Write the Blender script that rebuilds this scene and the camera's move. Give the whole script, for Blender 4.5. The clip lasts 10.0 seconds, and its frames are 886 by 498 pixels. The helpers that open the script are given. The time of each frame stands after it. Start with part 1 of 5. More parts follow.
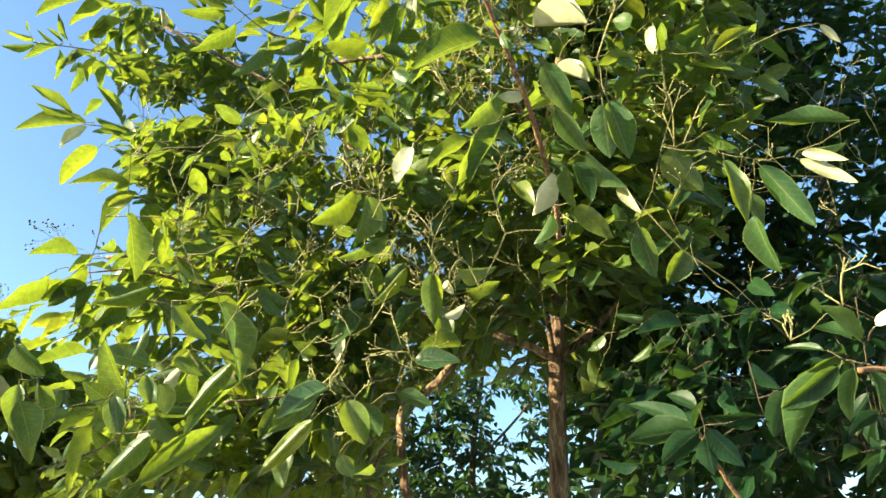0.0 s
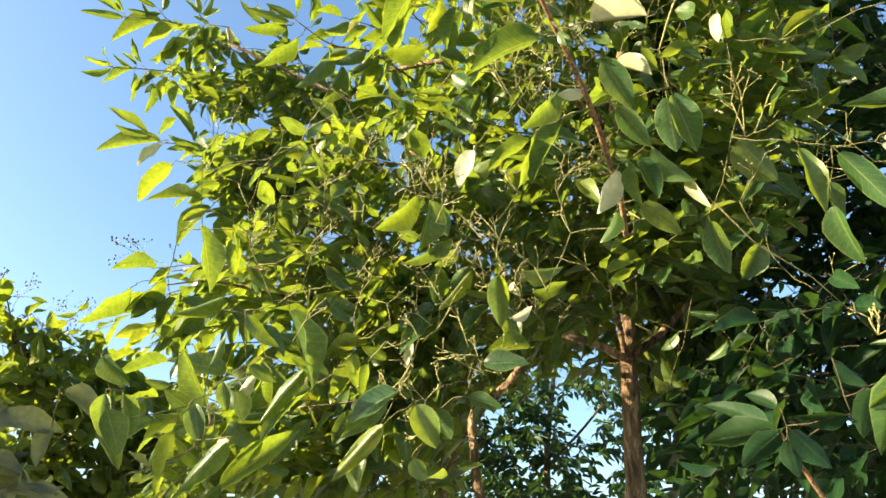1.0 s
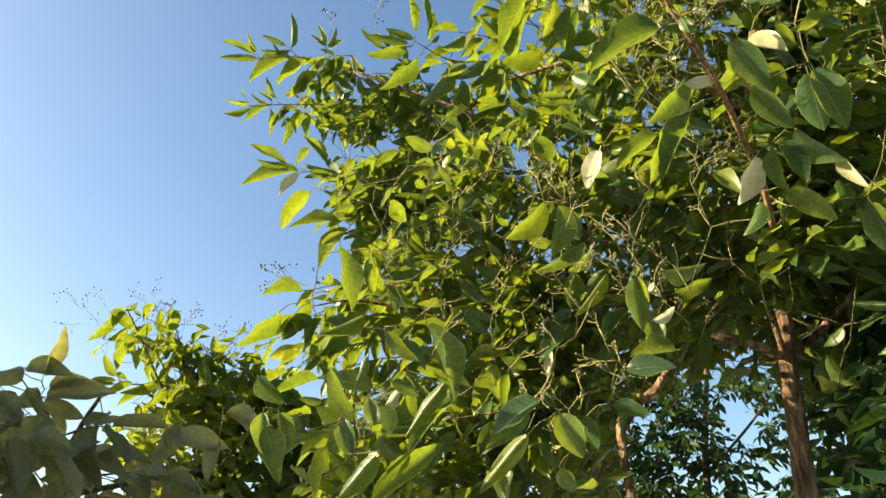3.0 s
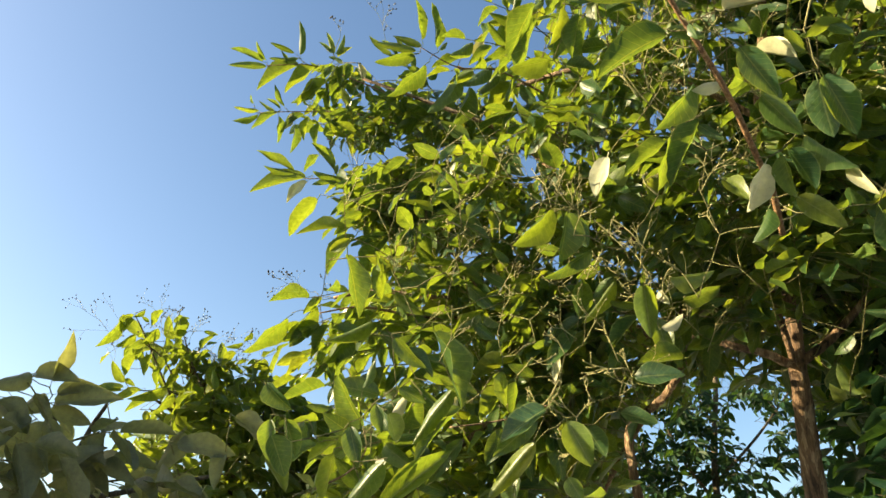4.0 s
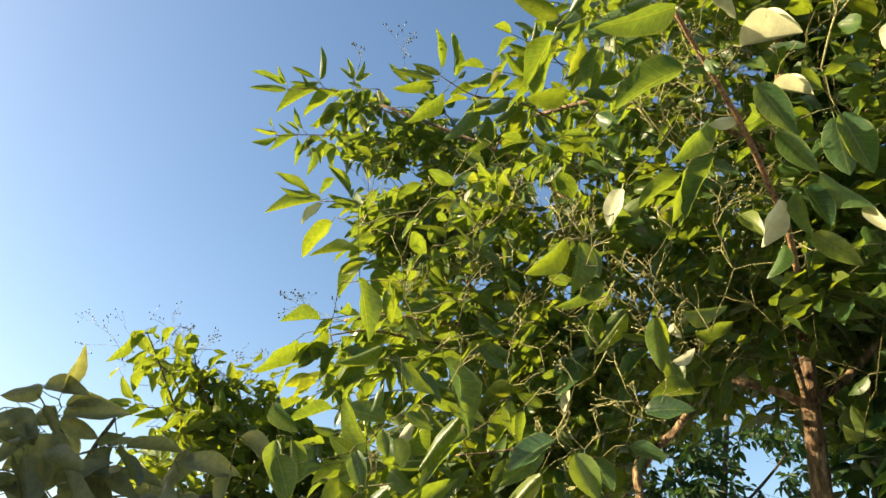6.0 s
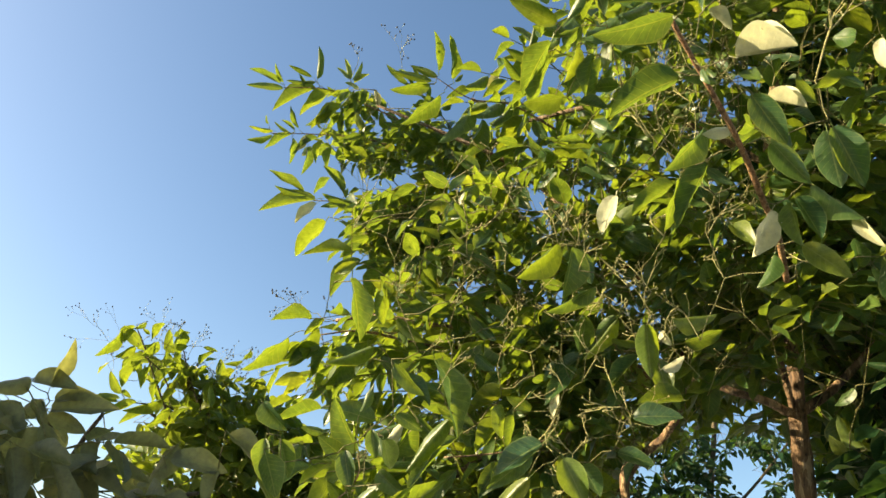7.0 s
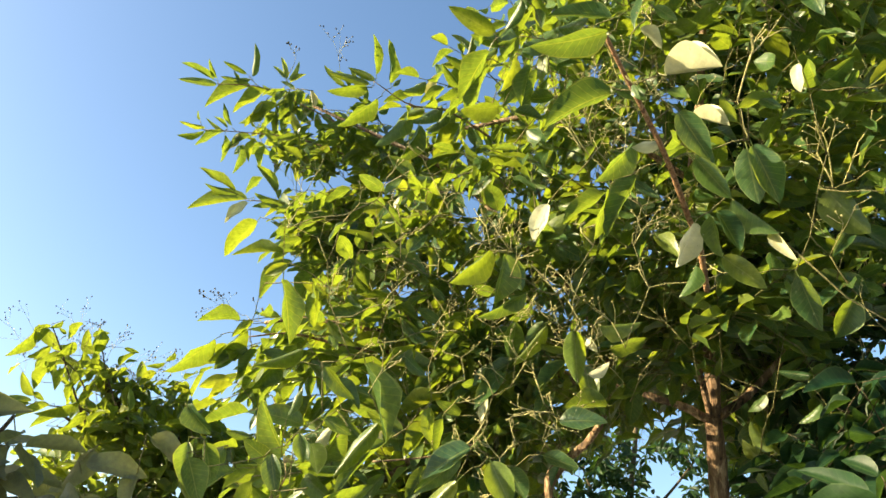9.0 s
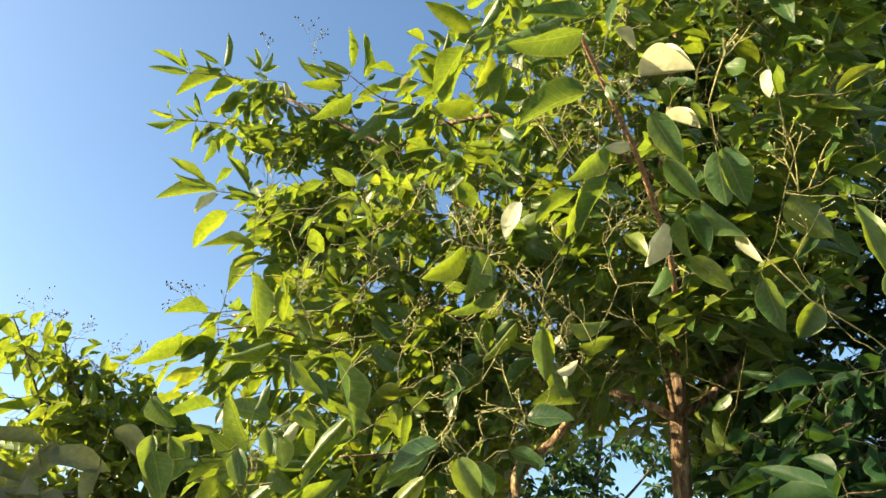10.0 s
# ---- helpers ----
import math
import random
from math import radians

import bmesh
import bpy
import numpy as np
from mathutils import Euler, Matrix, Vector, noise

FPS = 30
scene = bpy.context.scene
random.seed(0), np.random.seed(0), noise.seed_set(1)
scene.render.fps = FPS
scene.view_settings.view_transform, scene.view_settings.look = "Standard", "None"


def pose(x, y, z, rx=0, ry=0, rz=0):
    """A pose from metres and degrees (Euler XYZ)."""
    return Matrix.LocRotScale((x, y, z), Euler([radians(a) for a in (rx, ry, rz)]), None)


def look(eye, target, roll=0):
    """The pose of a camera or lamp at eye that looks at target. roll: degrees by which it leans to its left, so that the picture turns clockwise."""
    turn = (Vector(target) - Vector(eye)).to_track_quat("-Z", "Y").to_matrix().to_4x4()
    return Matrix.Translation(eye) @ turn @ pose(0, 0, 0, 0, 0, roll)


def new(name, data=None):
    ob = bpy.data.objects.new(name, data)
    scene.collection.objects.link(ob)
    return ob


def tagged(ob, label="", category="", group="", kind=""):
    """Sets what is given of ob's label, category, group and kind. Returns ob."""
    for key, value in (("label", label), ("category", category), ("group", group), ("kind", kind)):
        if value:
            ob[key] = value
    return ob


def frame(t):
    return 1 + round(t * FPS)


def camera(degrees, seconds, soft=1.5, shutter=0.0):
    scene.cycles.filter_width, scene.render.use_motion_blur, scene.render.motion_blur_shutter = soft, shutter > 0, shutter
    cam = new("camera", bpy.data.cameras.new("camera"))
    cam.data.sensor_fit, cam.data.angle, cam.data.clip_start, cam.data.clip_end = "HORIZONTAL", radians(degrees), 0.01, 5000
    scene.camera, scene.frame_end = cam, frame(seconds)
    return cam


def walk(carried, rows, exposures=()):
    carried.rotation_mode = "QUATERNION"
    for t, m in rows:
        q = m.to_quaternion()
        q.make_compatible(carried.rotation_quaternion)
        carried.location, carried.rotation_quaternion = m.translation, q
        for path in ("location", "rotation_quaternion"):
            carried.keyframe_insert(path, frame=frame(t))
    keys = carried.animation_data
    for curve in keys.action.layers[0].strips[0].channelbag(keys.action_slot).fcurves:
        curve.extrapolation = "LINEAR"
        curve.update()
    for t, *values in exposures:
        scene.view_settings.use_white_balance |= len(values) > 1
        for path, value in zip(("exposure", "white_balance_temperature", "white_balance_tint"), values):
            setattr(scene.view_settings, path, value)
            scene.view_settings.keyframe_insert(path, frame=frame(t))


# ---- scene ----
cam = camera(63.37, 10.0)
PATH = [
    (0, pose(-0.000, -0.004, 1.598, 116.92, -0.39, -0.20)),
    (0.5, pose(0.001, -0.004, 1.600, 116.69, -0.76, 1.05)),
    (1, pose(0.005, -0.003, 1.601, 116.99, -1.09, 5.45)),
    (1.5, pose(0.010, -0.002, 1.603, 116.91, -2.59, 11.33)),
    (2, pose(0.011, -0.001, 1.604, 117.33, -1.83, 12.90)),
    (2.5, pose(0.012, 0.001, 1.605, 117.39, -2.14, 15.22)),
    (2.7, pose(0.012, 0.001, 1.605, 117.35, -2.21, 16.04)),
    (3.8, pose(0.012, 0.004, 1.606, 117.53, -2.60, 17.72)),
    (4, pose(0.012, 0.004, 1.606, 117.86, -2.67, 17.41)),
    (4.5, pose(0.012, 0.004, 1.606, 118.31, -3.41, 18.05)),
    (5, pose(0.012, 0.004, 1.605, 118.87, -3.63, 17.39)),
    (5.5, pose(0.012, 0.003, 1.604, 119.35, -4.33, 17.14)),
    (5.7, pose(0.012, 0.003, 1.603, 119.66, -4.51, 17.27)),
    (6.8, pose(0.012, -0.000, 1.600, 120.43, -5.48, 16.84)),
    (7, pose(0.012, -0.001, 1.600, 120.32, -5.66, 16.16)),
    (7.5, pose(0.012, -0.002, 1.598, 120.94, -5.30, 15.22)),
    (8, pose(0.012, -0.003, 1.597, 120.78, -5.30, 15.28)),
    (8.5, pose(0.011, -0.004, 1.596, 120.97, -4.54, 12.46)),
    (9, pose(0.010, -0.004, 1.595, 121.23, -4.19, 10.74)),
    (9.5, pose(0.008, -0.004, 1.594, 121.24, -3.55, 8.61)),
    (10, pose(0.008, -0.003, 1.594, 121.14, -3.95, 8.17)),
]
walk(cam, PATH, exposures=((0.0, 2.17, 6250, 3), (1.0, 2.20, 6650, 7), (1.5, 2.00, 6790, 8), (2.0, 1.95, 6910, 9), (2.5, 1.79, 6860, 9), (4.0, 1.70, 6860, 9), (5.0, 1.67, 6880, 9), (5.5, 1.72, 6910, 9), (7.0, 1.63, 6860, 8), (8.0, 1.72, 6860, 8), (9.0, 2.00, 6810, 8), (10.0, 1.96, 6760, 7)))

# ---- light ----
SUN_LEFT, SUN_UP = 108.0, 21.0  # degrees left of the first view, degrees up
world = bpy.data.worlds.new("sky")
scene.world = world
world.use_nodes = True
wn = world.node_tree.nodes
sky = wn.new("ShaderNodeTexSky")
sky.sky_type, sky.sun_disc = "NISHITA", False
sky.sun_elevation, sky.sun_rotation = radians(SUN_UP), radians(-SUN_LEFT)
sky.air_density, sky.dust_density, sky.ozone_density = 1.0, 1.6, 1.4
wn["Background"].inputs["Strength"].default_value = 0.085
depth = wn.new("ShaderNodeHueSaturation")
depth.inputs["Saturation"].default_value = 1.14
world.node_tree.links.new(sky.outputs["Color"], depth.inputs["Color"])
world.node_tree.links.new(depth.outputs["Color"], wn["Background"].inputs["Color"])

sun_data = bpy.data.lights.new("sun", "SUN")
sun_data.energy, sun_data.angle, sun_data.color = 5.0, radians(0.53), (1.0, 0.82, 0.52)
sun = new("sun", sun_data)
a, e = radians(SUN_LEFT), radians(SUN_UP)
SUN_DIR = Vector((-math.sin(a) * math.cos(e), math.cos(a) * math.cos(e), math.sin(e)))
sun.matrix_world = look(SUN_DIR * 30, (0, 0, 0))


# ---- materials ----
def material(name):
    m = bpy.data.materials.new(name)
    m.use_nodes = True
    n = m.node_tree.nodes
    for x in list(n):
        n.remove(x)
    return m, n, m.node_tree.links


def mixed(n, l, fac, a, b, blend="MIX"):
    x = n.new("ShaderNodeMix")
    x.data_type, x.blend_type = "RGBA", blend
    for sock, v in ((x.inputs[0], fac), (x.inputs[6], a), (x.inputs[7], b)):
        if hasattr(v, "links"):
            l.new(v, sock)
        else:
            sock.default_value = v
    return x.outputs[2]


def maths(n, l, op, a, b=0.0, c=0.0):
    x = n.new("ShaderNodeMath")
    x.operation = op
    for sock, v in zip(x.inputs, (a, b, c)):
        if hasattr(v, "links"):
            l.new(v, sock)
        else:
            sock.default_value = v
    return x.outputs[0]


def ramp(n, l, fac, stops):
    x = n.new("ShaderNodeValToRGB")
    el = x.color_ramp.elements
    el[0].position, el[0].color = stops[0][0], (*stops[0][1], 1)
    el[1].position, el[1].color = stops[-1][0], (*stops[-1][1], 1)
    for p, c in stops[1:-1]:
        el.new(p).color = (*c, 1)
    l.new(fac, x.inputs[0])
    return x.outputs[0]


def noise_tex(n, l, vec, scale, detail=3.0, rough=0.55):
    x = n.new("ShaderNodeTexNoise")
    x.inputs["Scale"].default_value, x.inputs["Detail"].default_value, x.inputs["Roughness"].default_value = scale, detail, rough
    if vec is not None:
        l.new(vec, x.inputs["Vector"])
    return x.outputs["Fac"]


def leaf_material(name, greens, through_col, vein, share=0.45, rough=0.38, gloss=0.5):
    """Blade with a pale midrib and side veins, dull patches, and light coming through it."""
    m, n, l = material(name)
    uv = n.new("ShaderNodeUVMap")
    uv.uv_map = "blade"
    sep = n.new("ShaderNodeSeparateXYZ")
    l.new(uv.outputs[0], sep.inputs[0])
    along, across = sep.outputs[0], maths(n, l, "ABSOLUTE", maths(n, l, "SUBTRACT", sep.outputs[1], 0.5))
    info, geo = n.new("ShaderNodeObjectInfo"), n.new("ShaderNodeNewGeometry")
    rnd = maths(n, l, "FRACT", maths(n, l, "ADD", info.outputs["Random"], geo.outputs["Random Per Island"]))
    tone = ramp(n, l, rnd, [(0.0, greens[0]), (0.5, greens[1]), (0.85, greens[2]), (1.0, greens[3])])
    patch = noise_tex(n, l, geo.outputs["Position"], 38.0, 6.0, 0.65)
    spots = noise_tex(n, l, geo.outputs["Position"], 160.0, 2.0)
    base = mixed(n, l, maths(n, l, "MULTIPLY", maths(n, l, "MULTIPLY", patch, patch), 1.5), tone, (*[c * 0.42 for c in greens[1]], 1))
    mid = maths(n, l, "LESS_THAN", across, 0.022)
    wave = maths(n, l, "FRACT", maths(n, l, "MULTIPLY", maths(n, l, "SUBTRACT", along, maths(n, l, "MULTIPLY", across, 0.45)), 9.0))
    side = maths(n, l, "LESS_THAN", wave, 0.10)
    mid = maths(n, l, "MAXIMUM", mid, maths(n, l, "MULTIPLY", maths(n, l, "GREATER_THAN", across, 0.465), 0.8))
    veins = maths(n, l, "MAXIMUM", mid, maths(n, l, "MULTIPLY", side, 0.45))
    base = mixed(n, l, maths(n, l, "MULTIPLY", veins, 0.62), base, (*vein, 1))
    blemish = maths(n, l, "GREATER_THAN", spots, 0.74)
    base = mixed(n, l, maths(n, l, "MULTIPLY", blemish, 0.5), base, (0.09, 0.06, 0.02, 1))
    bump = n.new("ShaderNodeBump")
    bump.inputs["Strength"].default_value, bump.inputs["Distance"].default_value = 0.6, 0.002
    l.new(maths(n, l, "ADD", maths(n, l, "MULTIPLY", veins, -1.0), maths(n, l, "ADD", patch, wave)), bump.inputs["Height"])
    p = n.new("ShaderNodeBsdfPrincipled")
    l.new(base, p.inputs["Base Color"])
    l.new(bump.outputs[0], p.inputs["Normal"])
    l.new(maths(n, l, "MULTIPLY_ADD", patch, 0.25, rough - 0.1), p.inputs["Roughness"])
    p.inputs["Specular IOR Level"].default_value = gloss
    t = n.new("ShaderNodeBsdfTranslucent")
    tcol = mixed(n, l, 0.55, (*through_col, 1), mixed(n, l, 1.0, base, (2.9, 2.5, 0.9, 1), "MULTIPLY"))
    tcol = mixed(n, l, maths(n, l, "MULTIPLY", veins, 0.5), tcol, (*[c * 0.5 for c in through_col], 1))
    mottle = noise_tex(n, l, geo.outputs["Position"], 95.0, 4.0, 0.6)
    tcol = mixed(n, l, 1.0, tcol, ramp(n, l, mottle, [(0.3, (0.66, 0.66, 0.6)), (0.7, (1.22, 1.2, 1.1))]), "MULTIPLY")
    l.new(tcol, t.inputs["Color"])
    mix = n.new("ShaderNodeMixShader")
    mix.inputs[0].default_value = share
    l.new(p.outputs[0], mix.inputs[1])
    l.new(t.outputs[0], mix.inputs[2])
    out = n.new("ShaderNodeOutputMaterial")
    l.new(mix.outputs[0], out.inputs[0])
    return m


LEAF = leaf_material("leaf_green", [(0.027, 0.090, 0.046), (0.060, 0.136, 0.037), (0.120, 0.195, 0.032), (0.185, 0.230, 0.038)],
                     (0.33, 0.385, 0.022), (0.24, 0.30, 0.09), share=0.44, rough=0.35, gloss=0.55)
LEAF_YOUNG = leaf_material("leaf_yellow_green", [(0.066, 0.130, 0.026), (0.088, 0.155, 0.029), (0.115, 0.178, 0.033), (0.160, 0.205, 0.038)],
                           (0.34, 0.41, 0.028), (0.25, 0.30, 0.09))
# greyed and lightened, so that lens haze is put into the leaf colour
LEAF_HAZED = leaf_material("leaf_hazed_green", [(0.130, 0.150, 0.098), (0.140, 0.160, 0.104), (0.150, 0.170, 0.110), (0.165, 0.185, 0.118)],
                           (0.30, 0.34, 0.09), (0.18, 0.22, 0.11), share=0.42, rough=0.5, gloss=0.4)
# green darkened to carry the shade on the low and rear trees
LEAF_SHADED = leaf_material("leaf_shaded_green", [(0.008, 0.038, 0.017), (0.012, 0.047, 0.019), (0.021, 0.062, 0.021), (0.042, 0.086, 0.025)],
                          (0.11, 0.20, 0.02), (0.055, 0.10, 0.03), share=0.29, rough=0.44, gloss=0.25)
# brighter copy for the low tree's near shoot, sunlight put into the colour
LEAF_SUNLIT = leaf_material("leaf_sunlit_green", [(0.020, 0.070, 0.034), (0.035, 0.095, 0.032), (0.060, 0.125, 0.030), (0.095, 0.155, 0.032)],
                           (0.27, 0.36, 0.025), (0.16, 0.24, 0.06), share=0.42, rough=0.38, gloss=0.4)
# pale undersides, whitened further to put the sun's glare into their colour
LEAF_PALE = leaf_material("leaf_underside_sunlit", [(0.52, 0.54, 0.34), (0.57, 0.58, 0.37), (0.62, 0.62, 0.41), (0.66, 0.66, 0.45)],
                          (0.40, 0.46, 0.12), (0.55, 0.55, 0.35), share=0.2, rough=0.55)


def bark_material(name, dark, mid, light, flake=9.0):
    m, n, l = material(name)
    tc = n.new("ShaderNodeTexCoord")
    mp = n.new("ShaderNodeMapping")
    mp.inputs["Scale"].default_value = (1.0, 1.0, 0.16)
    l.new(tc.outputs["Object"], mp.inputs[0])
    plates = noise_tex(n, l, mp.outputs[0], flake * 6, 5.0, 0.65)
    fine = noise_tex(n, l, mp.outputs[0], flake * 30, 3.0)
    col = ramp(n, l, plates, [(0.38, dark), (0.46, mid), (0.53, mid), (0.58, light)])
    col = mixed(n, l, 0.4, col, mixed(n, l, ramp(n, l, fine, [(0.35, (0.0, 0.0, 0.0)), (0.65, (1.0, 1.0, 1.0))]), (0.22, 0.20, 0.18, 1), (1.4, 1.35, 1.3, 1)), "MULTIPLY")
    p = n.new("ShaderNodeBsdfPrincipled")
    l.new(col, p.inputs["Base Color"])
    p.inputs["Roughness"].default_value = 0.75
    bump = n.new("ShaderNodeBump")
    bump.inputs["Strength"].default_value, bump.inputs["Distance"].default_value = 1.0, 0.012
    l.new(maths(n, l, "MULTIPLY_ADD", fine, 0.35, plates), bump.inputs["Height"])
    l.new(bump.outputs[0], p.inputs["Normal"])
    out = n.new("ShaderNodeOutputMaterial")
    l.new(p.outputs[0], out.inputs[0])
    return m


BARK = bark_material("bark_orange_brown", (0.055, 0.032, 0.018), (0.20, 0.122, 0.066), (0.42, 0.30, 0.175), 9.0)
TWIG = bark_material("twig_brown", (0.035, 0.028, 0.014), (0.075, 0.056, 0.024), (0.13, 0.10, 0.045), 20.0)
STALK = bark_material("stalk_tan", (0.36, 0.34, 0.12), (0.46, 0.43, 0.17), (0.56, 0.52, 0.26), 25.0)
SEED = bark_material("seed_grey", (0.05, 0.05, 0.06), (0.09, 0.09, 0.10), (0.16, 0.15, 0.14), 30.0)
BOUGH = bark_material("bough_red_brown", (0.20, 0.10, 0.04), (0.38, 0.20, 0.085), (0.48, 0.29, 0.14), 30.0)
SHOOT = bark_material("young_twig_olive", (0.11, 0.11, 0.030), (0.19, 0.18, 0.055), (0.28, 0.26, 0.10), 30.0)

m, n, l = material("sandy_ground")
geo = n.new("ShaderNodeNewGeometry")
g1, g2 = noise_tex(n, l, geo.outputs["Position"], 0.4, 5.0), noise_tex(n, l, geo.outputs["Position"], 40.0, 4.0)
gcol = ramp(n, l, g1, [(0.3, (0.27, 0.26, 0.20)), (0.55, (0.36, 0.34, 0.27)), (0.75, (0.44, 0.41, 0.33))])
gcol = mixed(n, l, 0.6, gcol, mixed(n, l, g2, (0.6, 0.6, 0.6, 1), (1.4, 1.4, 1.3, 1)), "MULTIPLY")
p = n.new("ShaderNodeBsdfPrincipled")
p.inputs["Roughness"].default_value = 0.9
l.new(gcol, p.inputs["Base Color"])
bump = n.new("ShaderNodeBump")
bump.inputs["Distance"].default_value = 0.03
l.new(g2, bump.inputs["Height"])
l.new(bump.outputs[0], p.inputs["Normal"])
l.new(p.outputs[0], n.new("ShaderNodeOutputMaterial").inputs[0])
GRASS = m


# ---- ground ----
def ground_sheet():
    bm = bmesh.new()
    rings = [0.0] + [1.5 * 1.32 ** i for i in range(24)]
    centre = bm.verts.new((0, 0, 0))
    last = None
    for r in rings[1:]:
        ring = []
        for i in range(48):
            t = 2 * math.pi * i / 48
            x, y = r * math.cos(t), r * math.sin(t)
            h = 0.05 * noise.noise((x * 0.35, y * 0.35, 0)) * min(1.0, r / 6)
            ring.append(bm.verts.new((x, y, h - 0.02)))
        for i in range(48):
            j = (i + 1) % 48
            if last:
                bm.faces.new((last[i], ring[i], ring[j], last[j]))
            else:
                bm.faces.new((centre, ring[i], ring[j]))
        last = ring
    me = bpy.data.meshes.new("ground")
    bm.to_mesh(me)
    bm.free()
    for f in me.polygons:
        f.use_smooth = True
    me.materials.append(GRASS)
    return tagged(new("ground", me), "flat dusty grey-tan ground", "ground", kind="structure")


ground_sheet()

# ---- foliage tools ----
EYE = Vector((0, 0, 1.6))
UP = Vector((0, 0, 1))
rng = random.Random(7)


def spot(p):
    """A place from degrees left, degrees up and metres, as seen from where the viewer stands."""
    az, el, d = radians(p[0]), radians(p[1]), p[2]
    return EYE + d * Vector((-math.sin(az) * math.cos(el), math.cos(az) * math.cos(el), math.sin(el)))


def blade(stations, halves, bend, fold, wavy, seed, stalk=0.13):
    """A leaf of unit length along +y and unit half width, folded at its midrib, with a leafstalk: verts, faces, blade coordinates."""
    r = random.Random(seed)
    ph = r.uniform(0, 6.28)
    verts, faces, uvs = [], [], []
    xs = [i / halves for i in range(-halves, halves + 1)]
    for s in range(stations + 1):
        u = s / stations
        u = 0.55 * u + 0.45 * (0.5 - 0.5 * math.cos(math.pi * u))
        w = 0.215 * max(0.03, math.sin(math.pi * (0.03 + 0.95 * u ** 0.88)) ** 0.68) * (1 - 0.30 * u ** 4)
        if s == stations:
            w = 0.004
        for x in xs:
            z = -bend * 0.42 * u * u + fold * abs(x) ** 1.5 * w * 1.5
            z += wavy * w * abs(x) ** 2 * math.sin(9 * u + ph + (1.7 if x > 0 else 0))
            y = u * (1 - 0.10 * bend) - abs(x) * w * 0.12
            verts.append((x * w, y, z))
            uvs.append((u, 0.5 + x * 0.5))
    k = len(xs)
    for s in range(stations):
        for i in range(k - 1):
            a = s * k + i
            faces.append((a, a + 1, a + k + 1, a + k))
    nb = len(verts)
    if stalk:
        for y, z, rad in ((-stalk, 0.25 * stalk, 0.010), (-0.4 * stalk, 0.05 * stalk, 0.009), (0.03, -0.006, 0.007)):
            for i in range(3):
                t = 2.094 * i + 0.5
                verts.append((rad * math.cos(t), y, z + rad * math.sin(t)))
                uvs.append((0.0, 0.5))
        for s in range(2):
            for i in range(3):
                a, b = nb + 3 * s + i, nb + 3 * s + (i + 1) % 3
                faces.append((a, b, b + 3, a + 3))
    return verts, faces, uvs


def mesh_of(name, verts, faces, uvs, mats):
    me = bpy.data.meshes.new(name)
    me.from_pydata(verts, [], faces)
    if uvs is not None:
        layer = me.uv_layers.new(name="blade")
        idx = np.empty(len(me.loops), dtype=np.int32)
        me.loops.foreach_get("vertex_index", idx)
        layer.data.foreach_set("uv", np.asarray(uvs, dtype=np.float32)[idx].ravel())
    me.polygons.foreach_set("use_smooth", [True] * len(me.polygons))
    for mat in mats:
        me.materials.append(mat)
    me.update()
    return me


FINE = {}


def fine_mesh(bend, which, mat):
    key = (round(bend * 5), which, mat.name)
    if key not in FINE:
        FINE[key] = mesh_of("leaf", *blade(8, 2, key[0] / 5, 0.40 + 0.18 * (which % 3), 0.16 + 0.12 * (which % 2), which * 31 + key[0]), (mat,))
    return FINE[key]


ROUGH = [tuple(np.array(x) if i != 1 else x for i, x in enumerate(blade(6, 2, b, f, 0.25, 50 + i, 0.10)))
         for i, (b, f) in enumerate(((0.1, 0.35), (0.3, 0.45), (0.5, 0.3), (0.25, 0.6), (0.7, 0.4), (0.4, 0.2)))]


COARSE = [tuple(np.array(x) if i != 1 else x for i, x in enumerate(blade(5, 1, b, f, 0.25, 70 + i, 0.0)))
          for i, (b, f) in enumerate(((0.1, 0.35), (0.3, 0.45), (0.5, 0.3), (0.25, 0.6), (0.7, 0.4), (0.4, 0.2)))]  # for trees farther off


def tree(label, category, base, mat):
    e = new("tree")
    e.empty_display_size = 0.2
    e.location = base
    tagged(e, label, category)
    return {"top": e, "base": Vector(base), "mat": mat, "nodes": [], "reach": [], "crown": [], "twigs": [], "count": 0, "far": False}


def put(t, name, me, m=None, label=""):
    ob = new(name, me)
    ob.parent = t["top"]
    ob.matrix_basis = Matrix.Translation(-t["base"]) @ (m or Matrix())
    if label:
        ob["label"] = label
    return ob


def tube(points, radii, sides):
    """A round bar along points, closed at its end: verts and faces."""
    verts, faces = [], []
    side = None
    for i, p in enumerate(points):
        d = (points[min(i + 1, len(points) - 1)] - points[max(i - 1, 0)]).normalized()
        side = d.orthogonal().normalized() if side is None else (side - side.dot(d) * d).normalized()
        other = d.cross(side)
        for k in range(sides):
            t = 2 * math.pi * k / sides
            verts.append(p + radii[i] * (math.cos(t) * side + math.sin(t) * other))
    for i in range(len(points) - 1):
        for k in range(sides):
            a, b = i * sides + k, i * sides + (k + 1) % sides
            faces.append((a, b, b + sides, a + sides))
    faces.append(tuple(range(len(verts) - sides, len(verts))))
    faces.append(tuple(reversed(range(sides))))
    return verts, faces


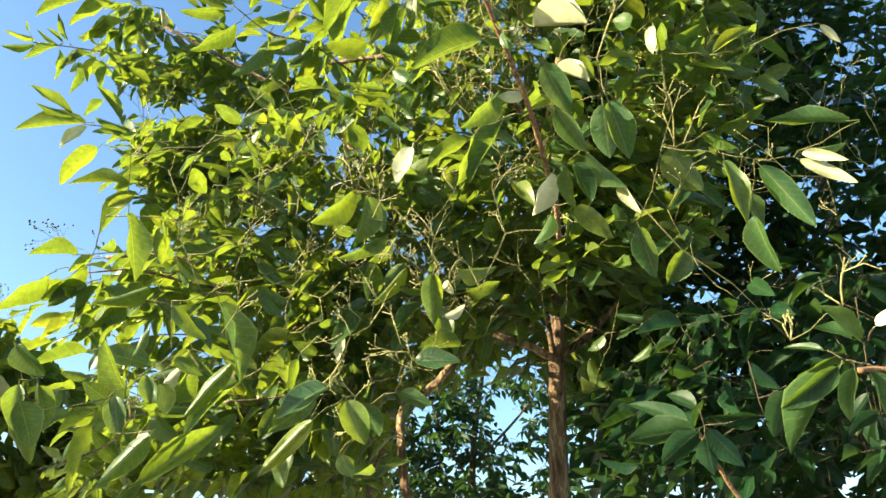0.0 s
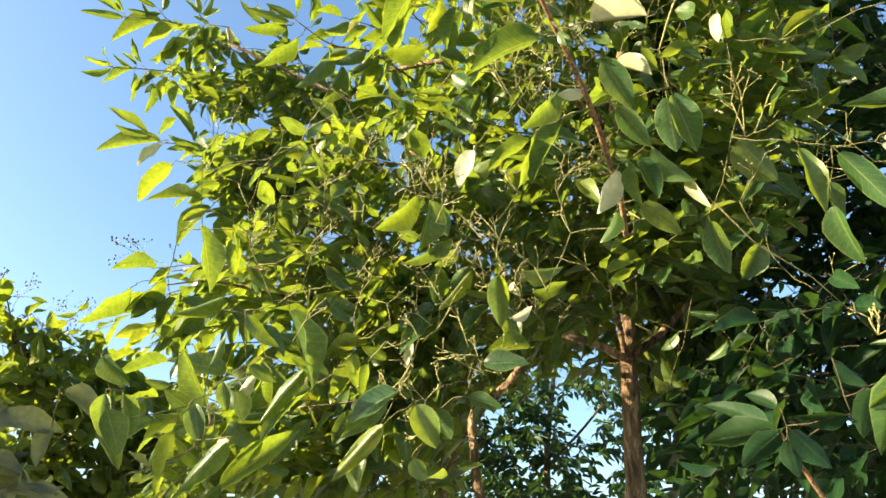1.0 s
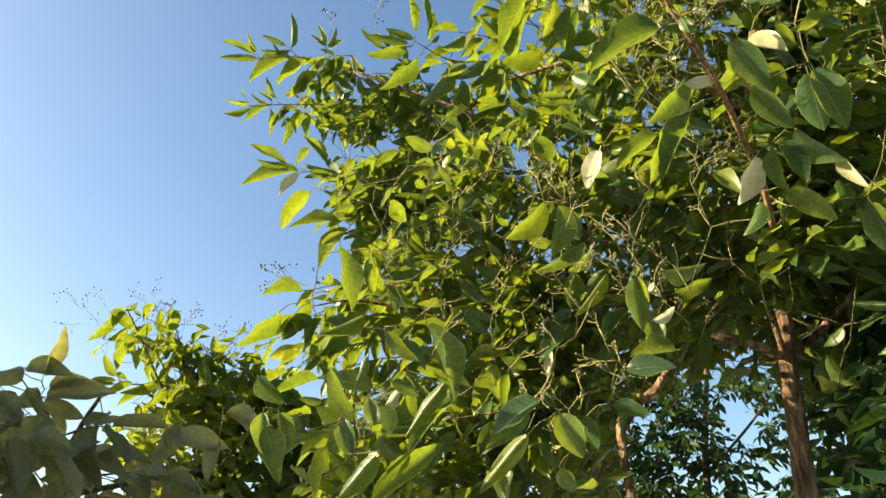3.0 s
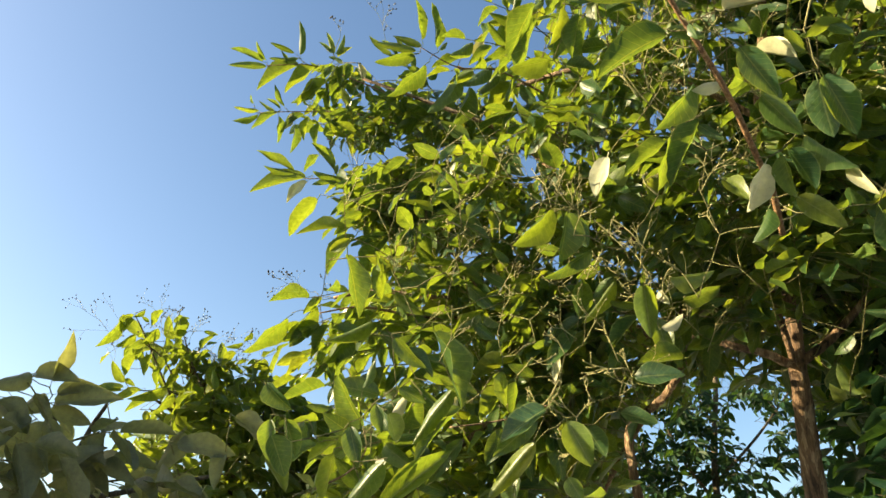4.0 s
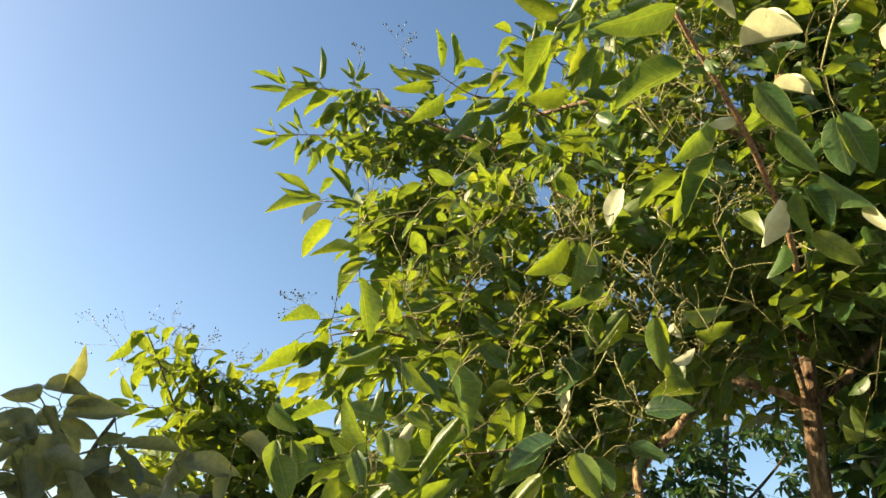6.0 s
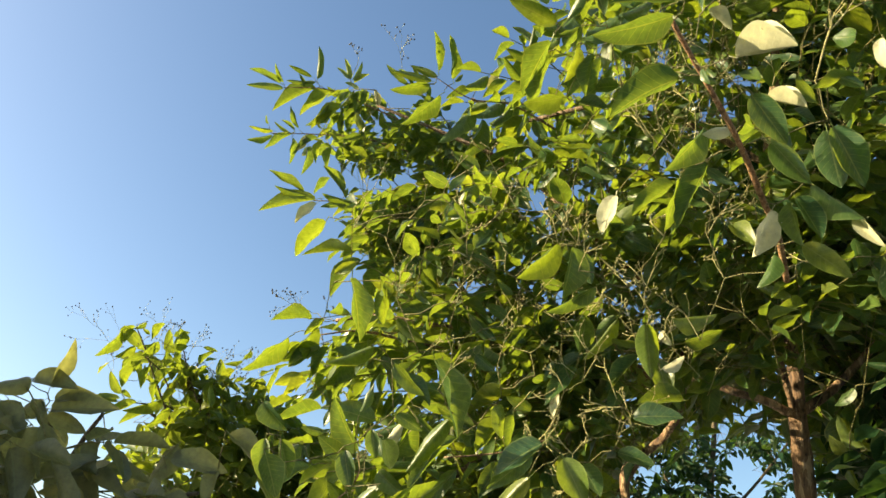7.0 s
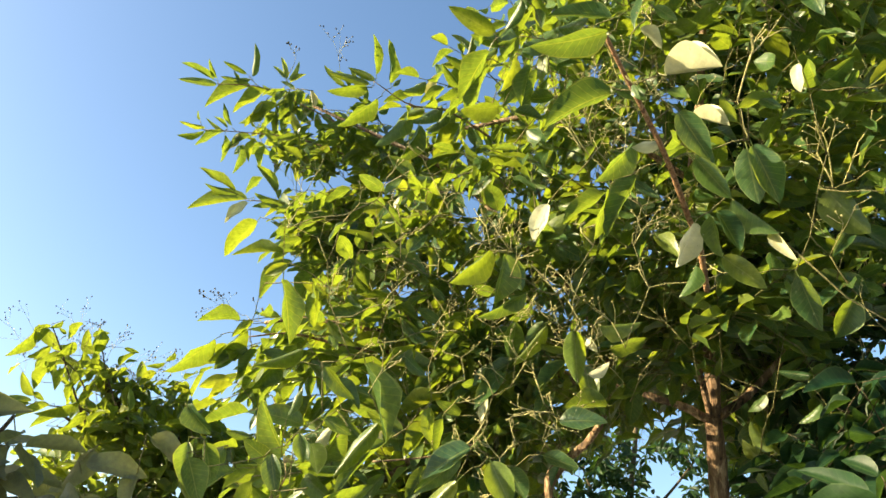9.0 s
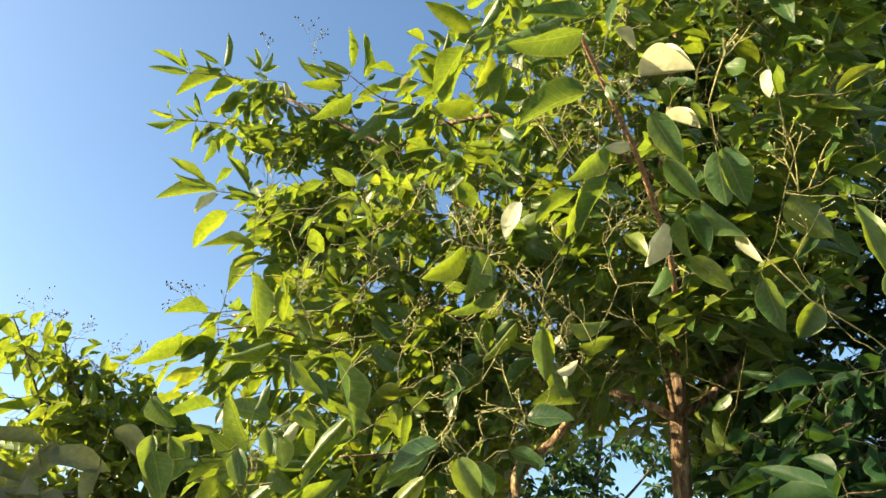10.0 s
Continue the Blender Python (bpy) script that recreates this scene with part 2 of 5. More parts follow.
def smooth_line(pts, per=6):
    """Points of a Catmull-Rom curve."""
    out = []
    q = [pts[0] * 2 - pts[1]] + list(pts) + [pts[-1] * 2 - pts[-2]]
    for i in range(1, len(q) - 2):
        for s in range(per):
            t = s / per
            out.append(0.5 * ((2 * q[i]) + (q[i + 1] - q[i - 1]) * t + (2 * q[i - 1] - 5 * q[i] + 4 * q[i + 1] - q[i + 2]) * t * t
                              + (3 * q[i] - q[i - 1] - 3 * q[i + 1] + q[i + 2]) * t ** 3))
    out.append(pts[-1].copy())
    return out


def limb(t, name, r0, r1, *places, label=""):
    """A trunk or limb through the places, knotted and uneven."""
    places = [p if isinstance(p, Vector) else spot(p) for p in places]
    if name in ("trunk", "stem") and places[0].z > 0.1:
        low = places[0]
        foot = t["base"].lerp(Vector((low.x, low.y, 0)), 0.5)
        places = [Vector((foot.x, foot.y, -0.05)), Vector((low.x, low.y, 0)).lerp(foot, 0.4) + UP * low.z * 0.5] + places
        r0 *= 1.1
    big = r0 > 0.015
    pts = smooth_line(places, 16 if big else 6)
    k = len(pts) - 1
    radii = []
    for i in range(k + 1):
        r = r0 + (r1 - r0) * i / k
        radii.append(r * (1 + 0.10 * noise.noise(pts[i] * 14) + 0.05 * noise.noise(pts[i] * 40)))
    verts, faces = tube(pts, radii, 22 if big else 8)
    if big:  # plates and furrows that run along the wood
        verts = [v + 0.0035 * noise.noise_vector(Vector((v.x * 75, v.y * 75, v.z * 16))) + 0.0015 * noise.noise_vector(v * 130) for v in verts]
    elif r0 > 0.008:
        verts = [v + 0.0016 * noise.noise_vector(v * 55) for v in verts]
    put(t, name, mesh_of(name, verts, faces, None, (BOUGH if name == "bough" else t.get("bark", BARK),)), label=label)
    t["nodes"] += pts[::5 if big else 2]


def aim(base, along, face, length, width):
    """The pose of a leaf from its base, with its blade turned to face, and its length and width."""
    y = along.normalized()
    z = face - face.dot(y) * y
    z = z.normalized() if z.length > 1e-4 else y.orthogonal().normalized()
    x = y.cross(z)
    m = Matrix((x, y, z)).transposed().to_4x4()
    return Matrix.Translation(base) @ m @ Matrix.Diagonal((width * length / 0.42, length, length, 1))


def leaf(t, base, tip, width, turn, bend, pale=False, sun=""):
    """One leaf from its base to its tip; turn: degrees from facing the viewer; sun: "lit" from behind, "dark" with its edge to the sun."""
    b, e = spot(base), spot(tip)
    length = (e - b).length
    along = e - b + (b - EYE).normalized() * length * rng.uniform(-0.35, 0.25)
    axis = along.normalized()
    to_eye = (EYE - b).normalized()
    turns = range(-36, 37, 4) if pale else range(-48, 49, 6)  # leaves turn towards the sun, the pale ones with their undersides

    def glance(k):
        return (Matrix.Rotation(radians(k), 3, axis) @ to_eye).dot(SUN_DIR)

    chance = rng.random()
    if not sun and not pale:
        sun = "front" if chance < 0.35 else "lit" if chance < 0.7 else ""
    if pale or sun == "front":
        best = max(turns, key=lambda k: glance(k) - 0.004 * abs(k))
    elif sun == "lit":
        best = min(turns, key=lambda k: glance(k) + 0.004 * abs(k))
    elif sun == "dark":
        best = min(range(-30, 31, 5), key=lambda k: abs(glance(k) - 0.05) + 0.003 * abs(k))
    else:
        best = turn * rng.choice((-1, 1))
    face = Matrix.Rotation(radians(best), 3, axis) @ to_eye
    face = -face if rng.random() < 0.6 else face
    bend = round(bend * (0.7 if pale else 1.15) * 5) / 5
    chord = along
    for _ in range(3):  # the blade droops, so its stalk sets out on the other side of the line to its tip
        axis = along.normalized()
        flat = (face - face.dot(axis) * axis).normalized()
        along = chord + flat * 0.42 * bend * length
    width *= 0.85 * min(1.4, 1 / math.cos(radians(best)))
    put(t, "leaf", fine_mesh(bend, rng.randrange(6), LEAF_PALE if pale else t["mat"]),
        aim(b, along, face, length * 1.05, width), "pale turned leaf, sun glare in its colour" if pale else "")
    t["reach"].append(b - along.normalized() * 0.13 * length)
    t["count"] += 1


def folded_leaf(t, base, tip, height):
    """A pale leaf folded shut along its midrib, its two halves standing up like a sail."""
    b, e = spot(base), spot(tip)
    view = (b - EYE).normalized()
    chord = e - b
    along = chord - view * 0.8 * chord.length
    face = UP - UP.dot(view) * view
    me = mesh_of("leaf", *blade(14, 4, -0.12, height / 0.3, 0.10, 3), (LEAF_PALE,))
    put(t, "leaf", me, aim(b, along, face, chord.length * 1.08, 0.16), "pale folded leaf, sun glare in its colour")
    t["reach"].append(b - along.normalized() * 0.13 * chord.length)
    t["count"] += 1


def sprig_leaves(r, base, tip, number, size, slim=False):
    """Leaves set alternately along a twig that bends under them: the twig's points, and each leaf's base, direction, face, length and width."""
    d = tip - base
    ln = d.length
    mid = base + d * 0.5 + UP * ln * 0.08
    pts = [base, mid, tip]
    side = d.cross(UP)
    side = side.normalized() if side.length > 1e-3 else Vector((1, 0, 0))
    got = []
    for i in range(number):
        u = 0.22 + 0.78 * (i + r.uniform(-0.2, 0.2)) / max(1, number - 1)
        u = min(max(u, 0.1), 1.0)
        p = (base.lerp(mid, u * 2) if u < 0.5 else mid.lerp(tip, u * 2 - 1))
        way = 1 if i % 2 else -1
        if i == number - 1:
            along = d.normalized() + 0.25 * Vector((r.uniform(-1, 1), r.uniform(-1, 1), r.uniform(-1, 0.5)))
        else:
            along = d.normalized() * r.uniform(0.3, 0.9) + side * way * r.uniform(0.4, 1.0) + UP * r.uniform(-1.25, 0.2)
            if slim:
                along = d.normalized() * r.uniform(0.8, 1.2) + side * way * r.uniform(0.2, 0.6) + UP * r.uniform(-0.75, 0.55)
        face = UP * 0.55 + 0.45 * SUN_DIR + Vector((r.gauss(0, 0.6), r.gauss(0, 0.6), r.gauss(0, 0.45)))
        got.append((p, along.normalized(), face, size * r.uniform(0.62, 1.08), r.uniform(0.20, 0.31) if slim else r.uniform(0.33, 0.50)))
    return pts, got


def sprig(t, base, tip, number, size, slim=False):
    b, e = spot(base), spot(tip)
    pts, got = sprig_leaves(rng, b, e, number, size, slim)
    verts, faces = tube(smooth_line(pts, 3), [0.0022 - 0.0012 * i / 6 for i in range(7)], 5)
    put(t, "twig", mesh_of("twig", verts, faces, None, (SHOOT,)))
    for p, along, face, ln, wd in got:
        put(t, "leaf", fine_mesh(rng.choice((0.1, 0.3, 0.5)), rng.randrange(6), t["mat"]), aim(p + along * 0.1 * ln, along, face, ln, wd))
        t["count"] += 1
    t["reach"].append(b)


def fork(r, start, way, length, depth, out, ends, rad, wide=0.6):
    """A branching dry stalk: bars into out, tips into ends."""
    bend = Vector((r.uniform(-1, 1), r.uniform(-1, 1), r.uniform(-1, 1))) * 0.03 * length
    end = start + way * length
    pts = [start, start + way * length * 0.5 + bend, end]
    out.append((smooth_line(pts, 2), rad))
    if depth == 0:
        ends.append(end)
        return
    for i in range(r.choice((2, 3))):
        w = (way + wide * Vector((r.uniform(-1, 1), r.uniform(-1, 1), r.uniform(-0.8, 1)))).normalized()
        at = pts[1].lerp(end, r.random()) if i else end
        fork(r, at, w, length * r.uniform(0.5, 0.75), depth - 1, out, ends, rad * 0.75, wide)


def stalk_mesh(name, out, ends, knob, mats):
    verts, faces, which = [], [], []
    for pts, rad in out:
        v, f = tube(pts, [rad] * len(pts), 4)
        faces += [tuple(i + len(verts) for i in q) for q in f]
        verts += v
    bars = len(faces)
    for p in ends:
        b = len(verts)
        verts += [p + Vector(c) * knob for c in ((1, 0, 0), (0, 1, 0), (-1, 0, 0), (0, -1, 0), (0, 0, 1.3), (0, 0, -1.0))]
        faces += [(b + i, b + (i + 1) % 4, b + 4) for i in range(4)] + [(b + (i + 1) % 4, b + i, b + 5) for i in range(4)]
    me = mesh_of(name, verts, faces, None, mats)
    for i, f in enumerate(me.polygons):
        f.material_index = 1 if i >= bars and len(mats) > 1 else 0
    return me


def panicle(t, base, tip):
    """A fine seed head with small dark seeds."""
    b, e = spot(base), spot(tip)
    out, ends = [], []
    ln = (e - b).length
    fork(rng, b, (e - b).normalized(), ln * 0.6, 3, out, ends, 0.0007, 0.95)
    put(t, "seed_head", stalk_mesh("seed_head", out, ends, 0.0036, (STALK, SEED)), label="fine seed head with small dark seeds")
    t["reach"].append(b)


def bare_stalk(t, base, tip, thick=0.0009):
    """A dry flower stalk without leaves, its ends knobbed."""
    b, e = spot(base), spot(tip)
    out, ends = [], []
    fork(rng, b, (e - b).normalized(), (e - b).length * 0.55, 2, out, ends, thick, 1.0)
    put(t, "dry_stalk", stalk_mesh("dry_stalk", out, ends, 0.0025, (STALK,)), label="bare tan dried flower stalk")
    t["reach"].append(b)


def bearing(p):
    """Degrees left and up of a place, as seen from where the viewer stands."""
    d = p - EYE
    return math.degrees(math.atan2(-d.x, d.y)), math.degrees(math.asin(d.z / d.length))


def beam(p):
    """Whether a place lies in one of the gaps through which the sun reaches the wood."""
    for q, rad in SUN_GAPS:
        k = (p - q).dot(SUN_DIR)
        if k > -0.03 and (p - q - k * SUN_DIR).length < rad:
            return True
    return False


def thinned(p):
    """Whether a leaf is missing at a place in the open parts of the crown, through which the sun reaches its middle."""
    for q, rad in OPEN_PARTS:
        k = (p - q).dot(SUN_DIR)
        if k > 0.0 and (p - q - k * SUN_DIR).length < rad and thinning.random() < 0.5:
            return True
    return False


def blocked(p, clear):
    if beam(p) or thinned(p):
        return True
    x, y = bearing(p)
    dist = (p - EYE).length
    return any(dist < gd and ((x - gx) / (rx * 0.8)) ** 2 + ((y - gy) / (ry * 0.8)) ** 2 < 1 for gx, gy, rx, ry, gd in clear)


def wild_stalks(t, seed, outline, near, far, number):
    """Dry flower stalks scattered among the leaves."""
    r = random.Random(seed)
    xs, ys = [p[0] for p in outline], [p[1] for p in outline]
    while number:
        x, y = r.uniform(min(xs), max(xs)), r.uniform(min(ys), max(ys))
        if not inside(outline, x, y):
            continue
        d = r.uniform(near, far)
        bare_stalk(t, (x, y, d), (x + r.uniform(-3.0, 3.0), y + r.uniform(1.0, 4.0), d + r.uniform(-0.1, 0.1)))
        number -= 1


def inside(poly, x, y):
    hit = False
    for i, (x0, y0) in enumerate(poly):
        x1, y1 = poly[i - 1]
        if (y0 > y) != (y1 > y) and x < (x1 - x0) * (y - y0) / (y1 - y0) + x0:
            hit = not hit
    return hit


def fill(t, seed, outline, gaps, near, far, number, size, leaves=(6, 10), spread=0.24, clear=()):
    """Leafy twigs through the crown, thinner towards the gaps."""
    r = random.Random(seed)
    xs, ys = [p[0] for p in outline], [p[1] for p in outline]
    axis = t["base"]
    made = 0
    while made < number:
        x, y = r.uniform(min(xs), max(xs)), r.uniform(min(ys), max(ys))
        if not inside(outline, x, y):
            continue
        if any(((x - gx) / rx) ** 2 + ((y - gy) / ry) ** 2 < r.uniform(0.7, 1.25) for gx, gy, rx, ry in gaps):
            continue
        dist = r.uniform(near, far)
        c = spot((x, y, dist))
        if any(dist < gd and ((x - gx) / rx) ** 2 + ((y - gy) / ry) ** 2 < 1 for gx, gy, rx, ry, gd in clear):
            continue
        if noise.noise(c * 2.1 + Vector((seed, 0, 0))) < -0.28:
            continue
        way = Vector((c.x - axis.x, c.y - axis.y, 0)).normalized() * 0.7 + UP * r.uniform(-0.3, 0.5)
        way = (way + 0.8 * Vector((r.gauss(0, 0.6), r.gauss(0, 0.6), r.gauss(0, 0.4)))).normalized()
        ln = spread * r.uniform(0.7, 1.25)
        pts, got = sprig_leaves(r, c - way * ln * 0.5, c + way * ln * 0.5, r.randint(*leaves), size)
        if not inside(outline, *bearing(pts[2])) and r.random() < 0.7:
            continue
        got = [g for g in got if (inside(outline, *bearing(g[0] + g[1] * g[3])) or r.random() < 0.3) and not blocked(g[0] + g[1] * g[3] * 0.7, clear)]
        made += 1
        if len(got) < 2:
            continue
        pts[2] = got[-1][0]
        t["twigs"].append((smooth_line(pts, 2), 0.0016, 0.0008))
        t["reach"].append(pts[0])
        t["crown"] += [(p, a, f, s, w, r.randrange(6)) for p, a, f, s, w in got]


def finish(t):
    """Joins each twig to the nearest branch, and makes the crown's leaves: the nearest ones singly, the rest as one mass."""
    nodes = np.array([tuple(p) for p in t["nodes"]])
    reach = np.array([tuple(p) for p in t["reach"]])
    gap = np.array([np.min(np.sum((nodes - q) ** 2, axis=1)) for q in reach])
    for i in np.argsort(gap):
        q = reach[i]
        d = np.sum((nodes - q) ** 2, axis=1)
        a, b = Vector(nodes[int(np.argmin(d))]), Vector(q)
        if (b - a).length < 0.01:
            continue
        m1 = a.lerp(b, 0.35) + Vector((0, 0, -0.05)) * (b - a).length + 0.06 * (b - a).length * noise.noise_vector(b * 3)
        m2 = a.lerp(b, 0.7) + Vector((0, 0, 0.03)) * (b - a).length + 0.06 * (b - a).length * noise.noise_vector(b * 5)
        rad = min(0.0021, 0.0011 + 0.0014 * (b - a).length)
        t["twigs"].append(([a, m1, m2, b], rad, 0.0010))
        nodes = np.vstack([nodes, [tuple(m1), tuple(m2), tuple(b)]])
    verts, faces = [], []
    for pts, r0, r1 in t["twigs"]:
        k = len(pts) - 1
        v, f = tube(pts, [r0 + (r1 - r0) * i / k for i in range(k + 1)], 4)
        faces += [tuple(i + len(verts) for i in q) for q in f]
        verts += v
    tagged(put(t, "twig", mesh_of("twig", verts, faces, None, (TWIG if t["mat"] is LEAF_SHADED else SHOOT,))), kind="stuff")
    crown = sorted(t["crown"], key=lambda c: (c[0] - EYE).length)
    single = max(0, 300 - t["count"])
    for p, along, face, ln, wd, which in crown[:single]:
        put(t, "leaf", fine_mesh((0.1, 0.3, 0.5)[which % 3], which, t["mat"]), aim(p + along * 0.1 * ln, along, face, ln, wd))
    vs, uvs, faces, base = [], [], [], 0
    for p, along, face, ln, wd, which in crown[single:]:
        v, f, uv = (COARSE if t["far"] else ROUGH)[which]
        m = np.array(aim(p + along * 0.1 * ln, along, face, ln, wd))
        vs.append(v @ m[:3, :3].T + m[:3, 3])
        uvs.append(uv)
        faces += [tuple(i + base for i in q) for q in f]
        base += len(v)
    if vs:
        me = mesh_of("foliage", np.concatenate(vs).tolist(), faces, np.concatenate(uvs), (t["mat"],))
        tagged(put(t, "foliage", me), kind="stuff")


# ---- an unseen hedge, added so its top keeps the low sun off the lower leaves ----
def hedge(dist, height, ahead, behind):
    out = Vector((SUN_DIR.x, SUN_DIR.y, 0)).normalized()
    run = Vector((-out.y, out.x, 0))
    run = run if run.y > 0 else -run
    e = new("hedge")
    e.location = out * dist
    tagged(e, "tall dense leafy hedge, unseen, added to shade the lower leaves", "hedge")
    r = random.Random(5)
    n = 60
    pts, verts, faces = [], [], []
    for i in range(n + 1):
        s = -behind + (ahead + behind) * i / n
        top = height + 0.30 * noise.noise((s * 1.3, 3, 0)) + 0.22 * noise.noise((s * 4.1, 0, 7))
        pts.append((s, top))
        for k, (w, z) in enumerate(((-0.7, -0.1), (-0.8, top * 0.4), (-0.6, top * 0.85), (-0.2, top - 0.08), (0.2, top - 0.08), (0.6, top * 0.85), (0.8, top * 0.4), (0.7, -0.1))):
            verts.append(run * s + out * (w + 0.15 * noise.noise((s, z * 1.2, w))) + UP * z)
    for i in range(n):
        for k in range(7):
            a = i * 8 + k
            faces.append((a, a + 8, a + 9, a + 1))
    faces += [tuple(range(8)), tuple(reversed(range(n * 8, n * 8 + 8)))]
    core = new("leafy_core", mesh_of("leafy_core", verts, faces, [(0.5, 0.7)] * len(verts), (LEAF_SHADED,)))
    core.parent = e
    vs, uvs, fs, base = [], [], [], 0
    for i in range(5200):
        s, top = pts[r.randrange(n + 1)]
        w = r.uniform(-0.9, 0.9)
        z = top - 0.05 + r.gauss(0, 0.07) - 0.5 * max(0, abs(w) - 0.4) if i % 3 else r.uniform(0.1, top)
        w = w if i % 3 else math.copysign(0.85, w)
        v, f, uv = COARSE[i % 6]
        along = Vector((r.uniform(-1, 1), r.uniform(-1, 1), r.uniform(-0.6, 0.9)))
        m = np.array(aim(run * (s + r.uniform(-0.15, 0.15)) + out * w + UP * z, along, UP + Vector((r.gauss(0, 0.7), r.gauss(0, 0.7), 0)), 0.13, 0.45))
        vs.append(v @ m[:3, :3].T + m[:3, 3])
        uvs.append(uv)
        fs += [tuple(j + base for j in q) for q in f]
        base += len(v)
    leaves = new("foliage", mesh_of("foliage", np.concatenate(vs).tolist(), fs, np.concatenate(uvs), (LEAF_SHADED,)))
    leaves.parent = e
    tagged(leaves, kind="stuff")


hedge(8.0, 1.60 + 8.0 * math.tan(radians(SUN_UP)), 2.3, 2.5)

# ---- trees ----
A = tree("leafy broad-leaved tree with orange-brown peeling bark, several stems", "tree", (0.30, 1.93, 0), LEAF)
B = tree("smaller yellow-green tree carrying fine dark seed heads", "tree", (-2.05, 2.35, 0), LEAF_YOUNG)
C = tree("grey-green tree with large broad drooping leaves, haze in their colour", "tree", (-1.25, 0.95, 0), LEAF_HAZED)
D = tree("slender far tree with small leaves against the sky", "tree", (0.25, 5.2, 0), LEAF_SHADED)
E = tree("dense dark green tree behind the brighter one", "tree", (2.0, 3.2, 0), LEAF_SHADED)
N = tree("low leafy tree with large glossy leaves, shade and sun in their colours", "tree", (1.55, 0.95, 0), LEAF_SHADED)
for t in (B, C, D, E, N):
    t["bark"] = TWIG
D["far"] = E["far"] = True

limb(A, "trunk", 0.0265, 0.0225, (-8.8, 3.6, 2.01), (-9.0, 9.0, 2.01), (-9.2, 13.6, 2.01), (-9.4, 18.2, 2.01))
limb(A, "limb", 0.0175, 0.0095, (-9.4, 18.2, 2.01), (-9.7, 20.0, 2.01), (-9.7, 23.1, 2.03), (-9.7, 26.6, 2.03), (-10.0, 31.5, 2.03), (-10.1, 35.9, 2.06), (-11.8, 41.3, 2.11), (-13.6, 47.6, 2.16))
limb(A, "limb", 0.012, 0.006, (-9.2, 18.0, 2.01), (-7.3, 19.1, 1.96), (-5.5, 19.7, 1.91), (-3.4, 20.5, 1.91), (-0.5, 21.2, 1.91), (3.8, 22.2, 1.96))
limb(A, "limb", 0.013, 0.006, (-9.7, 18.2, 2.01), (-11.7, 19.4, 2.06), (-13.2, 20.6, 2.11), (-16.2, 23.0, 2.16), (-20.2, 25.3, 2.21), (-24.5, 26.6, 2.31))
limb(A, "limb", 0.014, 0.008, (-18.1, 15.1, 2.61), (-19.9, 16.8, 2.61), (-21.7, 17.7, 2.61), (-24.8, 19.8, 2.61), (-29.1, 22.8, 2.71))
limb(A, "stem", 0.016, 0.005, (2.2, 4.8, 2.31), (2.8, 8.7, 2.31), (3.2, 12.0, 2.31), (3.0, 14.4, 2.31), (0.5, 16.3, 2.26), (-1.2, 18.5, 2.21), (-1.9, 20.3, 2.31), (-1.0, 24.3, 2.51), (1.1, 27.9, 2.51), (3.2, 33.2, 2.51), (5.1, 38.4, 2.61))
limb(A, "stem", 0.011, 0.008, (5.0, 4.8, 2.41), (5.5, 9.1, 2.41), (4.0, 12.0, 2.41), (1.6, 15.5, 2.41))
limb(A, "limb", 0.012, 0.006, (-1.2, 19.8, 2.21), (3.9, 22.4, 2.16), (8.8, 24.5, 2.11), (14.5, 24.5, 2.11), (17.4, 27.6, 2.11), (22.5, 29.9, 2.21))
limb(A, "limb", 0.009, 0.005, (14.5, 24.5, 2.11), (18.2, 24.1, 2.11), (21.4, 24.2, 2.13), (24.0, 24.3, 2.16), (27.6, 23.4, 2.20))
limb(A, "limb", 0.010, 0.005, (1.0, 27.9, 2.11), (6.9, 33.1, 2.21), (13.2, 37.3, 2.31), (21.1, 39.5, 2.41), (27.5, 40.6, 2.50))
limb(A, "limb", 0.010, 0.005, (-10.1, 35.9, 2.11), (-4.0, 39.7, 2.21), (4.7, 41.8, 2.31), (12.6, 40.8, 2.41), (17.9, 42.2, 2.46))
limb(A, "limb", 0.012, 0.006, (3.9, 22.4, 2.21), (10.1, 17.8, 2.01), (14.6, 14.1, 1.91), (19.0, 10.6, 1.81))
limb(A, "bough", 0.0050, 0.0032, (-10.4, 27.4, 1.26), (-10.3, 31.0, 1.21), (-9.7, 33.2, 1.16), (-8.5, 37.7, 1.11), (-6.6, 42.0, 1.09), (-4.8, 45.4, 1.07), (-3.7, 47.4, 1.06))
limb(A, "limb", 0.0030, 0.0012, (24.0, 39.6, 2.55), (28.2, 40.4, 2.55), (32.9, 40.9, 2.55), (37.0, 40.1, 2.55))
limb(A, "limb", 0.0030, 0.0012, (23.6, 37.5, 2.55), (28.2, 37.9, 2.55), (32.6, 37.4, 2.55), (37.0, 36.5, 2.55))
limb(A, "limb", 0.0032, 0.0014, (21.6, 30.5, 2.42), (26.1, 32.5, 2.42), (29.3, 32.6, 2.42), (31.7, 32.3, 2.42))
limb(A, "limb", 0.0036, 0.0014, (9.1, 40.2, 2.25), (13.7, 42.0, 2.25), (17.9, 42.2, 2.25), (21.9, 43.5, 2.25))
limb(A, "limb", 0.006, 0.002, (14.9, 22.6, 1.95), (19.7, 22.5, 1.95), (25.1, 22.9, 1.95), (28.6, 22.1, 1.95))
limb(B, "limb", 0.005, 0.002, (37.7, 12.7, 3.08), (39.6, 15.2, 3.08), (41.7, 18.2, 3.08), (42.9, 19.7, 3.08))
